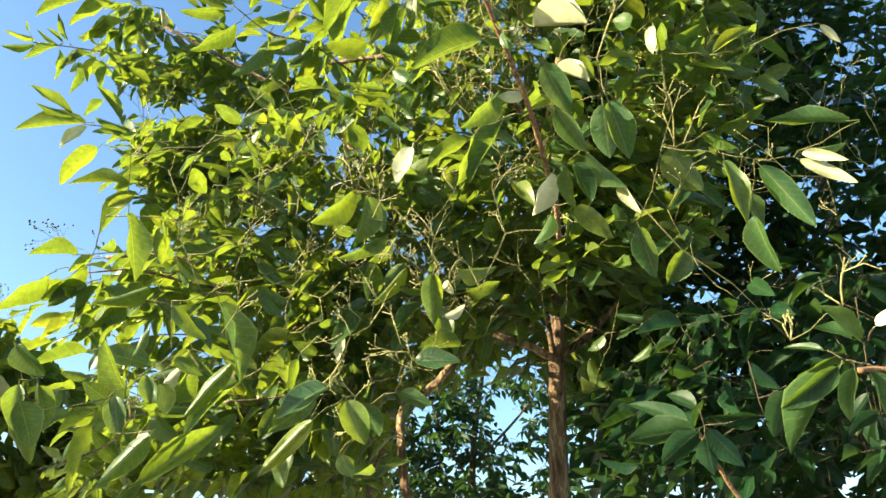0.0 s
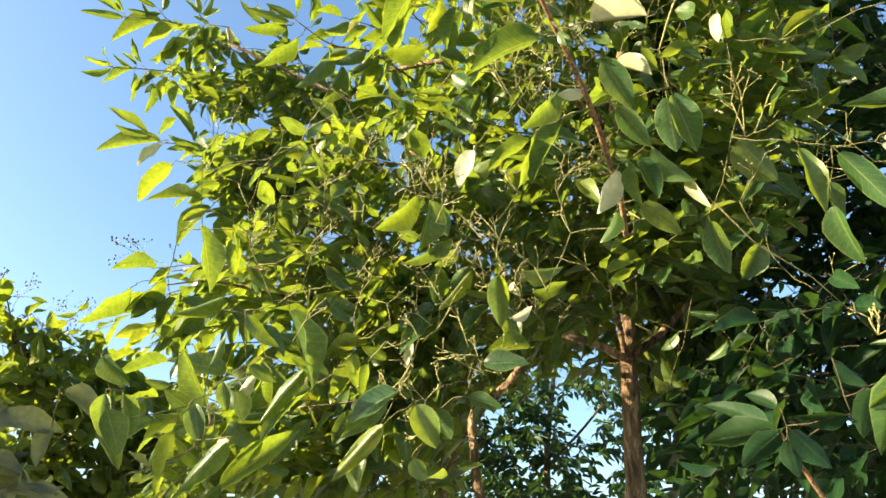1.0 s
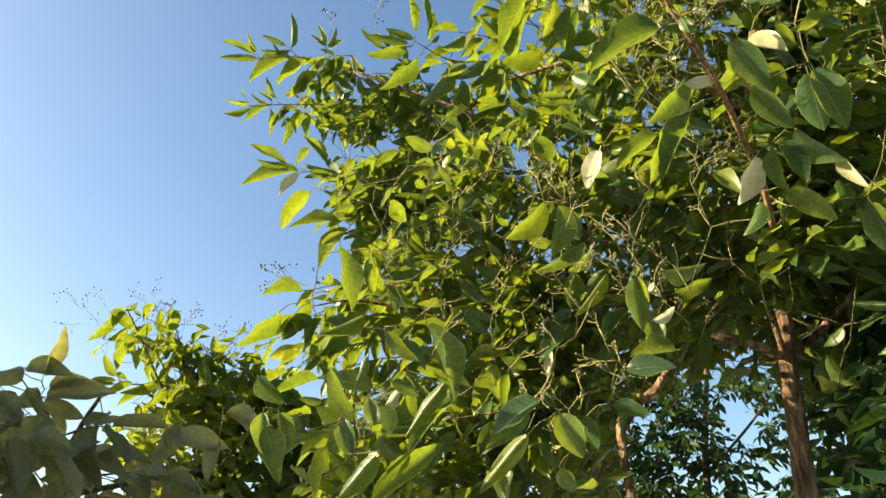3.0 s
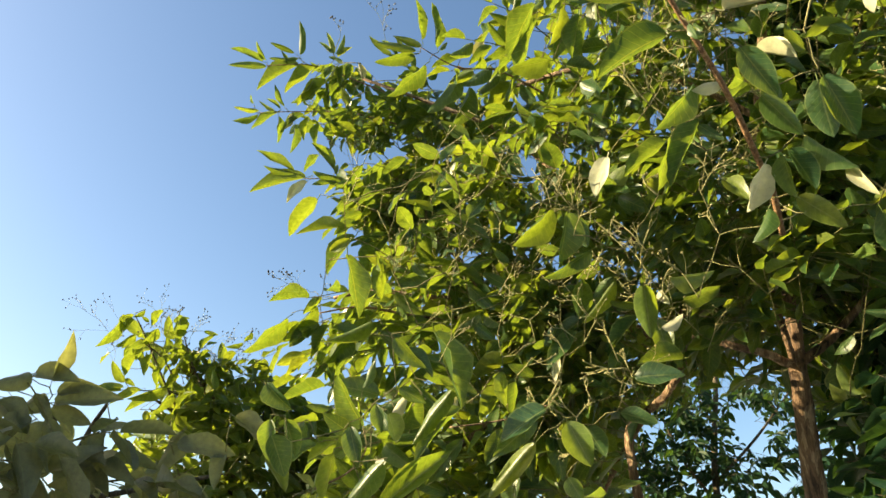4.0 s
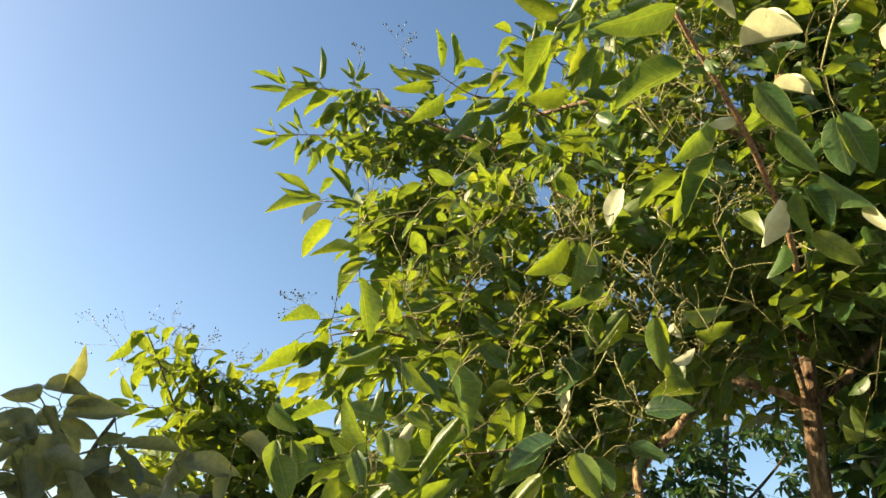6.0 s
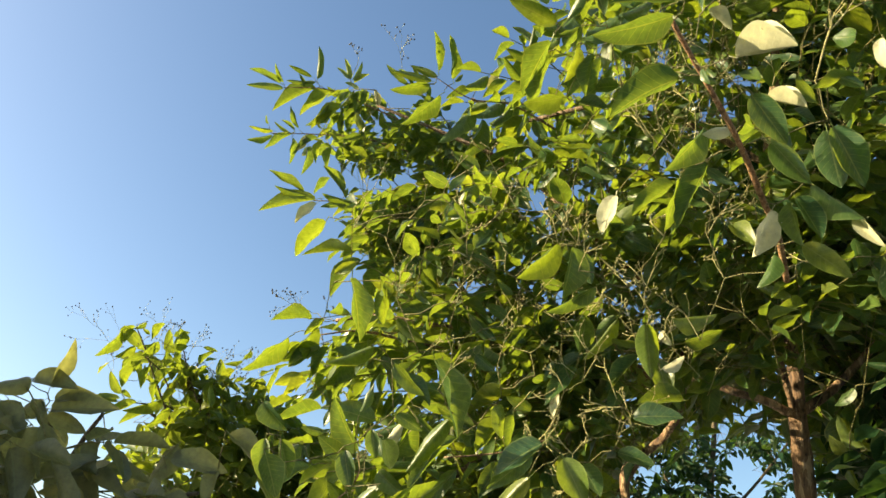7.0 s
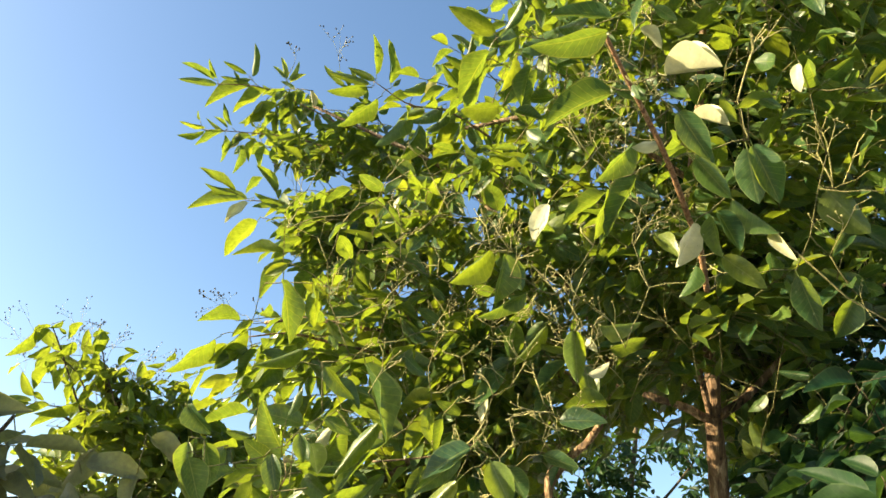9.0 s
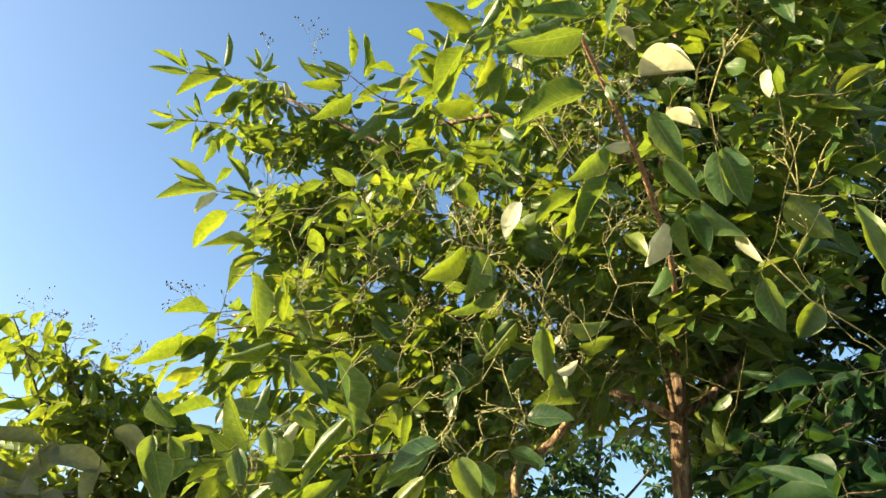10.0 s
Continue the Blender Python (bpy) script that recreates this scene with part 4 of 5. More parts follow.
leaf(A, (32.5, 32.6, 2.4), (35.4, 32.7, 2.4), 0.24, 20, 0.2, sun="dark")
leaf(A, (29.2, 33.5, 2.4), (31.5, 35.1, 2.4), 0.36, 20, 0.2, sun="dark")
leaf(A, (30.7, 34.3, 2.4), (31.8, 32.8, 2.4), 0.4, 20, 0.3, sun="lit")
leaf(A, (27.9, 32.8, 2.4), (31.0, 33.0, 2.4), 0.3, 20, 0.2, sun="dark")
leaf(A, (31.6, 32.4, 2.4), (36.2, 30.5, 2.4), 0.26, 20, 0.3, sun="lit")
leaf(A, (31.4, 32.1, 2.4), (32.9, 30.2, 2.4), 0.36, 20, 0.4, pale=True)
leaf(A, (28.7, 32.4, 2.4), (31.0, 31.9, 2.4), 0.3, 20, 0.3, sun="lit")
leaf(A, (21.8, 44.1, 2.25), (22.8, 46.9, 2.25), 0.26, 20, 0.1, sun="lit")
leaf(A, (20.1, 43.6, 2.25), (21.0, 46.8, 2.25), 0.27, 20, 0.1, sun="lit")
leaf(A, (21.9, 43.6, 2.25), (24.9, 44.1, 2.25), 0.3, 20, 0.2)
leaf(A, (22.4, 43.2, 2.25), (26.9, 43.4, 2.25), 0.22, 20, 0.2, sun="dark")
leaf(A, (22.5, 42.9, 2.25), (26.5, 42.0, 2.25), 0.34, 20, 0.3, sun="lit")
leaf(A, (21.3, 42.2, 2.25), (24.9, 39.5, 2.25), 0.36, 20, 0.3, sun="lit")
leaf(A, (17.9, 41.7, 2.25), (20.8, 38.5, 2.25), 0.36, 20, 0.4, sun="front")
leaf(A, (16.6, 40.7, 2.25), (18.4, 37.4, 2.25), 0.38, 20, 0.3, sun="lit")
leaf(A, (17.9, 42.8, 2.25), (20.6, 42.0, 2.25), 0.4, 20, 0.3, sun="lit")
leaf(A, (14.4, 42.4, 2.25), (17.7, 40.9, 2.25), 0.4, 20, 0.3)
leaf(A, (13.0, 41.9, 2.25), (15.9, 40.4, 2.25), 0.4, 20, 0.4)
leaf(A, (15.2, 42.7, 2.25), (15.4, 44.8, 2.25), 0.5, 20, 0.5, pale=True)
leaf(A, (15.5, 42.5, 2.25), (16.5, 43.4, 2.25), 0.35, 20, 0.3)
leaf(A, (11.7, 43.4, 2.25), (15.2, 42.5, 2.25), 0.34, 20, 0.3, sun="lit")
leaf(A, (11.8, 41.0, 2.25), (14.7, 38.2, 2.25), 0.5, 20, 0.4, sun="lit")
leaf(A, (12.1, 39.6, 2.25), (13.2, 36.1, 2.25), 0.42, 20, 0.4, sun="lit")
leaf(A, (10.7, 39.2, 2.25), (10.4, 37.1, 2.25), 0.42, 20, 0.3, sun="lit")
leaf(A, (19.8, 43.4, 2.25), (19.1, 44.0, 2.25), 0.5, 20, 0.2, sun="dark")
leaf(A, (12.7, 44.0, 1.75), (14.7, 45.6, 1.75), 0.36, 20, 0.2, sun="dark")
leaf(A, (9.5, 45.7, 1.75), (11.6, 41.6, 1.75), 0.44, 20, 0.3, sun="lit")
leaf(A, (11.2, 45.9, 1.75), (12.7, 46.5, 1.75), 0.4, 20, 0.2)
leaf(A, (7.1, 45.2, 1.75), (7.9, 42.5, 1.75), 0.45, 20, 0.3)
leaf(A, (4.1, 45.4, 1.75), (5.1, 41.5, 1.75), 0.3, 20, 0.3, sun="lit")
leaf(A, (7.8, 47.3, 1.75), (11.8, 47.9, 1.75), 0.42, 20, 0.3, sun="lit")
leaf(A, (8.7, 47.0, 1.75), (10.5, 46.3, 1.75), 0.4, 20, 0.3)
leaf(A, (30.2, 30.9, 2.1), (32.1, 27.8, 2.1), 0.44, 20, 0.2, sun="lit")
leaf(A, (27.3, 29.0, 2.1), (31.7, 27.9, 2.1), 0.2, 20, 0.3, sun="lit")
leaf(A, (26.4, 28.4, 2.1), (28.4, 25.2, 2.1), 0.36, 20, 0.2, sun="lit")
leaf(A, (24.3, 28.2, 2.1), (25.0, 25.5, 2.1), 0.55, 20, 0.2, sun="lit")
leaf(A, (22.4, 34.9, 2.1), (24.6, 33.1, 2.1), 0.36, 20, 0.3, sun="lit")
leaf(A, (24.0, 32.5, 2.1), (26.5, 30.8, 2.1), 0.38, 20, 0.3, sun="lit")
leaf(A, (26.9, 31.0, 2.1), (28.8, 29.8, 2.1), 0.4, 20, 0.3, sun="lit")
leaf(A, (20.1, 34.2, 2.1), (22.0, 32.0, 2.1), 0.42, 20, 0.3, sun="lit")
leaf(A, (26.4, 34.0, 2.1), (27.2, 32.3, 2.1), 0.42, 20, 0.3, sun="lit")
leaf(A, (26.8, 26.9, 1.75), (25.2, 22.0, 1.75), 0.36, 20, 0.15, sun="lit")
leaf(A, (23.6, 26.5, 1.75), (23.5, 23.6, 1.75), 0.5, 20, 0.2, sun="lit")
leaf(A, (17.9, 25.1, 1.75), (22.6, 24.9, 1.75), 0.42, 20, 0.3, sun="dark")
leaf(A, (22.3, 24.3, 1.75), (19.7, 22.7, 1.75), 0.36, 20, 0.3, sun="dark")
leaf(A, (21.4, 26.9, 1.75), (23.5, 25.7, 1.75), 0.36, 20, 0.4, sun="lit")
leaf(A, (17.4, 30.5, 1.75), (14.2, 28.7, 1.75), 0.34, 20, 0.2, sun="dark")
leaf(A, (20.5, 29.9, 1.75), (19.4, 27.5, 1.75), 0.5, 20, 0.2, sun="dark")
leaf(A, (31.2, 21.4, 1.9), (34.2, 18.4, 1.9), 0.36, 20, 0.3, sun="lit")
leaf(A, (29.0, 22.6, 1.9), (31.5, 19.5, 1.9), 0.4, 20, 0.4, sun="lit")
leaf(A, (28.5, 21.2, 1.9), (30.7, 19.2, 1.9), 0.5, 20, 0.3, sun="dark")
leaf(A, (29.0, 18.4, 1.9), (30.6, 16.9, 1.9), 0.4, 20, 0.3, sun="lit")
leaf(A, (27.7, 21.2, 1.9), (28.7, 18.9, 1.9), 0.4, 20, 0.3, sun="lit")
leaf(A, (25.7, 21.0, 1.9), (27.6, 18.2, 1.9), 0.4, 20, 0.3, sun="lit")

leaf(A, (23.9, 13.8, 1.62), (26.4, 17.5, 1.62), 0.4, 20, 0.3, sun="lit")
leaf(A, (24.9, 13.2, 1.62), (27.2, 14.5, 1.62), 0.6, 20, 0.3, sun="lit")
leaf(A, (24.4, 13.4, 1.62), (26.1, 11.2, 1.62), 0.34, 20, 0.3, sun="lit")
leaf(A, (25.9, 12.6, 1.62), (28.0, 10.8, 1.62), 0.4, 20, 0.3, sun="lit")
leaf(A, (27.5, 12.2, 1.62), (29.4, 10.6, 1.62), 0.5, 20, 0.3, sun="front")
leaf(A, (21.1, 14.0, 1.62), (19.7, 16.6, 1.62), 0.66, 20, 0.3, sun="lit")
leaf(A, (17.1, 14.9, 1.62), (20.3, 17.3, 1.62), 0.34, 20, 0.3, sun="lit")
leaf(A, (15.0, 16.6, 1.62), (18.0, 17.8, 1.62), 0.5, 20, 0.3, sun="lit")
leaf(A, (14.9, 16.1, 1.62), (17.6, 17.2, 1.62), 0.42, 20, 0.3, sun="dark")
leaf(A, (12.7, 17.1, 1.62), (14.7, 14.7, 1.62), 0.55, 20, 0.3, sun="lit")
leaf(A, (11.5, 15.5, 1.62), (12.9, 13.7, 1.62), 0.5, 20, 0.3, sun="lit")
leaf(A, (10.4, 18.2, 1.62), (12.5, 19.1, 1.62), 0.5, 20, 0.3, sun="lit")
leaf(A, (21.9, 13.0, 1.62), (17.5, 13.8, 1.62), 0.2, 20, 0.3, sun="dark")
leaf(A, (22.1, 12.5, 1.62), (19.5, 10.8, 1.62), 0.5, 20, 0.3, sun="dark")
leaf(A, (16.1, 13.2, 1.62), (18.8, 9.7, 1.62), 0.32, 20, 0.3, sun="dark")
leaf(A, (11.4, 14.7, 1.62), (10.6, 10.4, 1.62), 0.38, 20, 0.3, sun="dark")
leaf(A, (8.9, 13.8, 1.62), (8.2, 10.4, 1.62), 0.48, 20, 0.3, sun="dark")
leaf(A, (2.2, 14.8, 1.62), (3.0, 13.1, 1.62), 0.28, 20, 0.3, sun="lit")
leaf(A, (4.6, 27.0, 1.62), (6.6, 25.7, 1.62), 0.5, 20, 0.3, sun="lit")
leaf(A, (1.7, 22.5, 1.62), (4.3, 19.6, 1.62), 0.3, 20, 0.3, sun="lit")
leaf(A, (0.1, 22.2, 1.62), (-0.4, 19.0, 1.62), 0.55, 20, 0.3, sun="dark")
leaf(A, (31.6, 12.7, 1.62), (30.7, 14.2, 1.62), 0.5, 20, 0.3, sun="lit")
leaf(A, (31.1, 12.8, 1.62), (29.6, 13.7, 1.62), 0.35, 20, 0.3, sun="lit")
leaf(A, (31.9, 16.3, 1.62), (29.7, 14.6, 1.62), 0.6, 20, 0.3, sun="dark")
leaf(A, (28.5, 13.7, 1.62), (30.1, 11.8, 1.62), 0.6, 20, 0.3, sun="dark")
leaf(A, (23.2, 10.6, 1.62), (22.7, 12.1, 1.62), 0.5, 20, 0.3, sun="lit")
leaf(A, (20.2, 17.6, 1.62), (21.4, 16.4, 1.62), 0.4, 20, 0.3, sun="lit")
leaf(A, (26.8, 10.6, 1.62), (26.2, 9.6, 1.62), 0.5, 20, 0.3, sun="lit")
leaf(A, (12.6, 17.7, 1.62), (14.2, 17.4, 1.62), 0.35, 20, 0.3, sun="lit")
leaf(A, (8.2, 22.1, 1.62), (9.4, 20.4, 1.62), 0.5, 20, 0.3, sun="dark")
leaf(A, (3.4, 25.6, 1.62), (5.2, 23.9, 1.62), 0.5, 20, 0.3, sun="dark")
leaf(A, (7.7, 24.5, 1.62), (5.8, 25.0, 1.62), 0.35, 20, 0.3, sun="lit")
leaf(A, (4.7, 17.9, 1.62), (5.6, 16.6, 1.62), 0.5, 20, 0.3, sun="front")
leaf(A, (22.4, 14.0, 1.62), (20.5, 16.7, 1.62), 0.26, 20, 0.3, pale=True)
leaf(A, (8.2, 19.5, 1.62), (8.6, 17.6, 1.62), 0.36, 20, 0.3, pale=True)
leaf(A, (16.6, 16.5, 1.62), (16.4, 15.1, 1.62), 0.24, 20, 0.3, pale=True)
leaf(B, (43.8, 19.1, 3.05), (45.0, 17.0, 3.05), 0.36, 20, 0.3, sun="lit")
leaf(B, (43.0, 19.7, 3.05), (43.7, 18.2, 3.05), 0.45, 20, 0.3, sun="lit")
leaf(B, (42.9, 19.4, 3.05), (43.4, 18.3, 3.05), 0.5, 20, 0.3, sun="lit")
leaf(B, (42.3, 20.2, 3.05), (43.0, 19.5, 3.05), 0.4, 20, 0.3, sun="lit")
leaf(B, (42.5, 18.3, 3.05), (43.7, 17.2, 3.05), 0.4, 20, 0.3, sun="lit")
leaf(B, (41.4, 17.9, 3.05), (43.0, 17.0, 3.05), 0.3, 20, 0.3, sun="lit")
leaf(B, (41.8, 17.4, 3.05), (42.0, 16.5, 3.05), 0.55, 20, 0.3, sun="lit")
leaf(B, (42.1, 16.8, 3.05), (42.5, 15.3, 3.05), 0.6, 20, 0.3, sun="lit")
leaf(B, (42.4, 14.9, 3.05), (43.6, 16.2, 3.05), 0.42, 20, 0.3, sun="lit")
leaf(B, (42.4, 15.1, 3.05), (41.6, 14.7, 3.05), 0.5, 20, 0.3, sun="lit")
leaf(B, (42.5, 14.3, 3.05), (44.3, 14.2, 3.05), 0.3, 20, 0.3, sun="lit")
leaf(B, (42.4, 14.5, 3.05), (44.8, 13.4, 3.05), 0.22, 20, 0.3, sun="lit")
leaf(B, (41.2, 14.5, 3.05), (43.1, 13.2, 3.05), 0.3, 20, 0.3, sun="lit")
leaf(B, (39.5, 15.1, 3.05), (42.0, 13.7, 3.05), 0.3, 20, 0.3, sun="lit")
leaf(B, (40.2, 14.0, 3.05), (41.9, 12.8, 3.05), 0.34, 20, 0.3, sun="lit")
leaf(B, (38.9, 14.6, 3.05), (40.1, 12.9, 3.05), 0.36, 20, 0.3, sun="lit")
leaf(B, (38.3, 15.1, 3.05), (38.8, 12.7, 3.05), 0.3, 20, 0.3, sun="lit")
leaf(B, (41.0, 17.1, 3.05), (41.2, 15.5, 3.05), 0.45, 20, 0.3, sun="lit")
leaf(B, (39.4, 17.3, 3.05), (40.3, 15.7, 3.05), 0.36, 20, 0.3, sun="lit")
leaf(B, (40.2, 16.3, 3.05), (40.1, 14.9, 3.05), 0.4, 20, 0.3, sun="lit")
leaf(B, (38.7, 15.9, 3.05), (39.5, 14.9, 3.05), 0.5, 20, 0.3, sun="lit")
leaf(B, (40.0, 19.7, 3.05), (38.9, 20.2, 3.05), 0.4, 20, 0.3, sun="lit")
leaf(B, (41.0, 20.4, 3.05), (41.5, 19.1, 3.05), 0.5, 20, 0.3, sun="lit")
leaf(B, (41.8, 19.4, 3.05), (42.4, 19.7, 3.05), 0.5, 20, 0.3, sun="lit")
leaf(B, (38.9, 19.2, 3.05), (40.1, 18.9, 3.05), 0.5, 20, 0.3, sun="lit")
leaf(B, (39.7, 20.3, 3.05), (39.5, 18.2, 3.05), 0.5, 20, 0.3, sun="lit")
leaf(B, (41.0, 19.0, 3.05), (41.9, 17.8, 3.05), 0.6, 20, 0.3, sun="lit")
leaf(B, (40.3, 18.5, 3.05), (40.2, 17.2, 3.05), 0.5, 20, 0.3, sun="lit")
leaf(B, (37.6, 19.4, 3.05), (36.5, 19.3, 3.05), 0.35, 20, 0.3, sun="lit")
leaf(B, (37.6, 18.1, 3.05), (36.7, 19.3, 3.05), 0.35, 20, 0.3, sun="lit")
leaf(B, (37.2, 18.4, 3.05), (36.4, 18.7, 3.05), 0.3, 20, 0.3, sun="lit")
leaf(B, (34.5, 19.0, 3.05), (35.8, 18.5, 3.05), 0.3, 20, 0.3, sun="lit")
leaf(B, (34.0, 19.9, 3.05), (34.5, 19.1, 3.05), 0.5, 20, 0.3, sun="lit")
leaf(B, (38.3, 17.6, 3.05), (38.9, 16.6, 3.05), 0.5, 20, 0.3, sun="lit")
leaf(B, (37.6, 15.6, 3.05), (37.8, 13.9, 3.05), 0.4, 20, 0.3, sun="lit")
leaf(B, (34.9, 18.2, 3.05), (35.8, 17.0, 3.05), 0.5, 20, 0.3, sun="lit")
leaf(B, (36.2, 17.1, 3.05), (36.2, 15.4, 3.05), 0.4, 20, 0.3, sun="lit")
leaf(B, (34.3, 16.1, 3.05), (33.9, 14.9, 3.05), 0.4, 20, 0.3, sun="lit")
leaf(B, (36.9, 14.5, 3.05), (36.9, 12.8, 3.05), 0.4, 20, 0.3, sun="lit")
leaf(B, (35.1, 14.3, 3.05), (34.4, 13.0, 3.05), 0.45, 20, 0.3, sun="lit")
leaf(C, (48.0, 14.5, 1.5), (45.0, 14.6, 1.5), 0.5, 25, 0.5, sun="dark")
leaf(C, (48.3, 14.5, 1.5), (50.5, 13.3, 1.5), 0.55, 25, 0.5, sun="dark")
leaf(C, (47.0, 13.3, 1.5), (48.5, 11.8, 1.5), 0.6, 25, 0.5, sun="dark")
leaf(C, (46.3, 12.9, 1.5), (42.0, 13.8, 1.5), 0.42, 25, 0.5, sun="dark")
leaf(C, (46.4, 12.5, 1.5), (43.6, 11.8, 1.5), 0.5, 25, 0.5, sun="dark")
leaf(C, (48.7, 12.6, 1.5), (51.1, 11.4, 1.5), 0.5, 25, 0.5, sun="dark")
leaf(C, (47.6, 11.7, 1.5), (49.3, 9.1, 1.5), 0.5, 25, 0.5, sun="dark")
leaf(C, (46.5, 11.5, 1.5), (46.6, 8.6, 1.5), 0.55, 25, 0.5, sun="dark")
leaf(C, (48.4, 9.6, 1.5), (47.0, 7.3, 1.5), 0.5, 25, 0.5, sun="dark")
leaf(C, (42.7, 11.3, 1.5), (42.4, 8.7, 1.5), 0.5, 25, 0.5, sun="dark")
leaf(C, (37.3, 12.1, 1.5), (38.6, 9.1, 1.5), 0.5, 25, 0.5, sun="dark")
leaf(C, (37.5, 11.2, 1.5), (33.3, 10.9, 1.5), 0.45, 25, 0.5, sun="dark")
leaf(C, (33.8, 13.6, 1.5), (30.9, 11.8, 1.5), 0.5, 25, 0.5, sun="dark")
leaf(C, (34.1, 10.8, 1.5), (34.4, 8.3, 1.5), 0.5, 25, 0.5, sun="dark")
leaf(C, (48.6, 7.8, 1.5), (45.8, 6.6, 1.5), 0.5, 25, 0.5, sun="dark")
leaf(C, (42.4, 7.4, 1.5), (45.3, 7.5, 1.5), 0.5, 25, 0.5, sun="dark")
leaf(C, (46.3, 13.5, 1.5), (43.9, 14.5, 1.5), 0.5, 25, 0.5, sun="dark")
leaf(C, (49.7, 12.4, 1.5), (47.3, 10.6, 1.5), 0.6, 25, 0.5, sun="dark")
leaf(A, (-16.7, 20.7, 1.75), (-14.4, 21.2, 1.75), 0.35, 20, 0.3, sun="front")
leaf(A, (-16.3, 20.0, 1.75), (-14.4, 19.2, 1.75), 0.3, 20, 0.3, sun="front")
leaf(A, (-19.1, 17.6, 1.75), (-17.3, 18.0, 1.75), 0.75, 20, 0.3, sun="lit")
leaf(A, (-17.0, 18.8, 1.75), (-15.3, 17.5, 1.75), 0.4, 20, 0.3, sun="front")
leaf(A, (-13.3, 15.8, 1.75), (-12.1, 17.9, 1.75), 0.45, 20, 0.3, sun="lit")
leaf(A, (-12.2, 15.3, 1.75), (-11.3, 16.6, 1.75), 0.6, 20, 0.3, sun="front")
leaf(A, (-13.8, 15.6, 1.75), (-15.9, 16.8, 1.75), 0.3, 20, 0.3, sun="front")
leaf(A, (-19.0, 15.2, 1.75), (-21.1, 14.5, 1.75), 0.5, 20, 0.3, sun="front")
leaf(A, (-13.4, 19.6, 1.75), (-12.0, 18.5, 1.75), 0.5, 20, 0.3, sun="front")
leaf(A, (-19.4, 13.1, 1.75), (-22.1, 12.2, 1.75), 0.45, 20, 0.3, sun="lit")
leaf(A, (-18.1, 21.2, 1.75), (-16.5, 19.2, 1.75), 0.6, 20, 0.3, sun="dark")
leaf(A, (-22.2, 24.3, 1.75), (-23.6, 23.8, 1.75), 0.4, 20, 0.3, sun="front")
leaf(A, (-21.7, 25.2, 1.75), (-19.0, 23.9, 1.75), 0.6, 20, 0.3, sun="dark")

# ---- leafy twigs ----
sprig(B, (38.1, 15.9, 3.22), (41.9, 18.3, 3.17), 9, 0.115)
sprig(B, (36.5, 14.5, 3.22), (39.6, 18.4, 3.22), 9, 0.11)
sprig(B, (35.6, 14.2, 3.22), (38.0, 17.2, 3.22), 9, 0.11)
sprig(B, (34.9, 14.7, 3.22), (35.6, 17.1, 3.22), 8, 0.11)
sprig(B, (34.0, 14.4, 3.22), (33.6, 16.5, 3.22), 9, 0.11)
sprig(B, (32.7, 14.2, 3.22), (31.9, 16.8, 3.22), 9, 0.11)
sprig(B, (31.3, 13.9, 3.22), (30.4, 16.1, 3.22), 8, 0.11)
sprig(B, (36.2, 11.3, 3.22), (40.0, 10.5, 3.12), 8, 0.12)
sprig(B, (36.3, 9.8, 3.22), (40.2, 9.7, 3.12), 8, 0.12)
sprig(B, (33.4, 11.7, 3.22), (35.2, 12.3, 3.12), 9, 0.11)
sprig(B, (30.2, 12.0, 3.22), (28.7, 13.8, 3.12), 9, 0.11)
sprig(C, (44.6, 10.5, 1.49), (41.9, 11.5, 1.49), 5, 0.105)
sprig(C, (44.8, 9.0, 1.49), (41.9, 9.6, 1.49), 5, 0.105)
sprig(C, (47.1, 8.6, 1.49), (50.3, 8.4, 1.48), 5, 0.105)
sprig(C, (47.1, 6.8, 1.48), (45.6, 8.3, 1.49), 5, 0.105)
sprig(C, (47.5, 6.1, 1.48), (49.9, 5.8, 1.48), 5, 0.105)
sprig(C, (42.2, 6.7, 1.54), (38.8, 6.2, 1.49), 5, 0.105)
sprig(C, (39.3, 6.7, 1.54), (35.8, 6.6, 1.49), 5, 0.105)
sprig(C, (41.6, 8.2, 1.54), (37.8, 8.2, 1.49), 5, 0.105)
sprig(C, (49.5, 9.6, 1.48), (52.3, 10.9, 1.48), 5, 0.105)
sprig(C, (43.4, 7.1, 1.49), (43.9, 4.6, 1.49), 5, 0.105)
sprig(C, (38.3, 8.4, 1.54), (34.9, 7.4, 1.49), 5, 0.105)
sprig(A, (19.7, 39.8, 2.49), (24.7, 42.7, 2.49), 10, 0.09, slim=True)
sprig(A, (18.8, 29.5, 2.18), (24.8, 28.1, 2.08), 10, 0.1, slim=True)
sprig(A, (20.9, 24.2, 1.98), (29.4, 23.2, 1.88), 7, 0.1)
sprig(A, (21.7, 23.2, 1.98), (29.3, 21.0, 1.93), 8, 0.1)
sprig(A, (21.5, 21.9, 1.98), (29.2, 18.8, 1.93), 9, 0.1)
sprig(A, (21.2, 20.1, 1.98), (29.7, 17.0, 1.93), 9, 0.1)
sprig(A, (18.1, 18.8, 1.88), (27.3, 16.6, 1.78), 7, 0.11)
sprig(A, (8.2, 44.2, 2.19), (14.2, 46.9, 2.09), 7, 0.1)
sprig(A, (9.3, 42.4, 2.19), (17.1, 44.3, 2.09), 7, 0.1)
sprig(A, (8.0, 41.2, 2.19), (18.5, 41.9, 2.09), 8, 0.09)
sprig(A, (3.4, 47.2, 1.99), (10.6, 49.3, 1.79), 7, 0.1)
sprig(A, (2.1, 48.8, 1.99), (9.1, 48.1, 1.79), 7, 0.1)
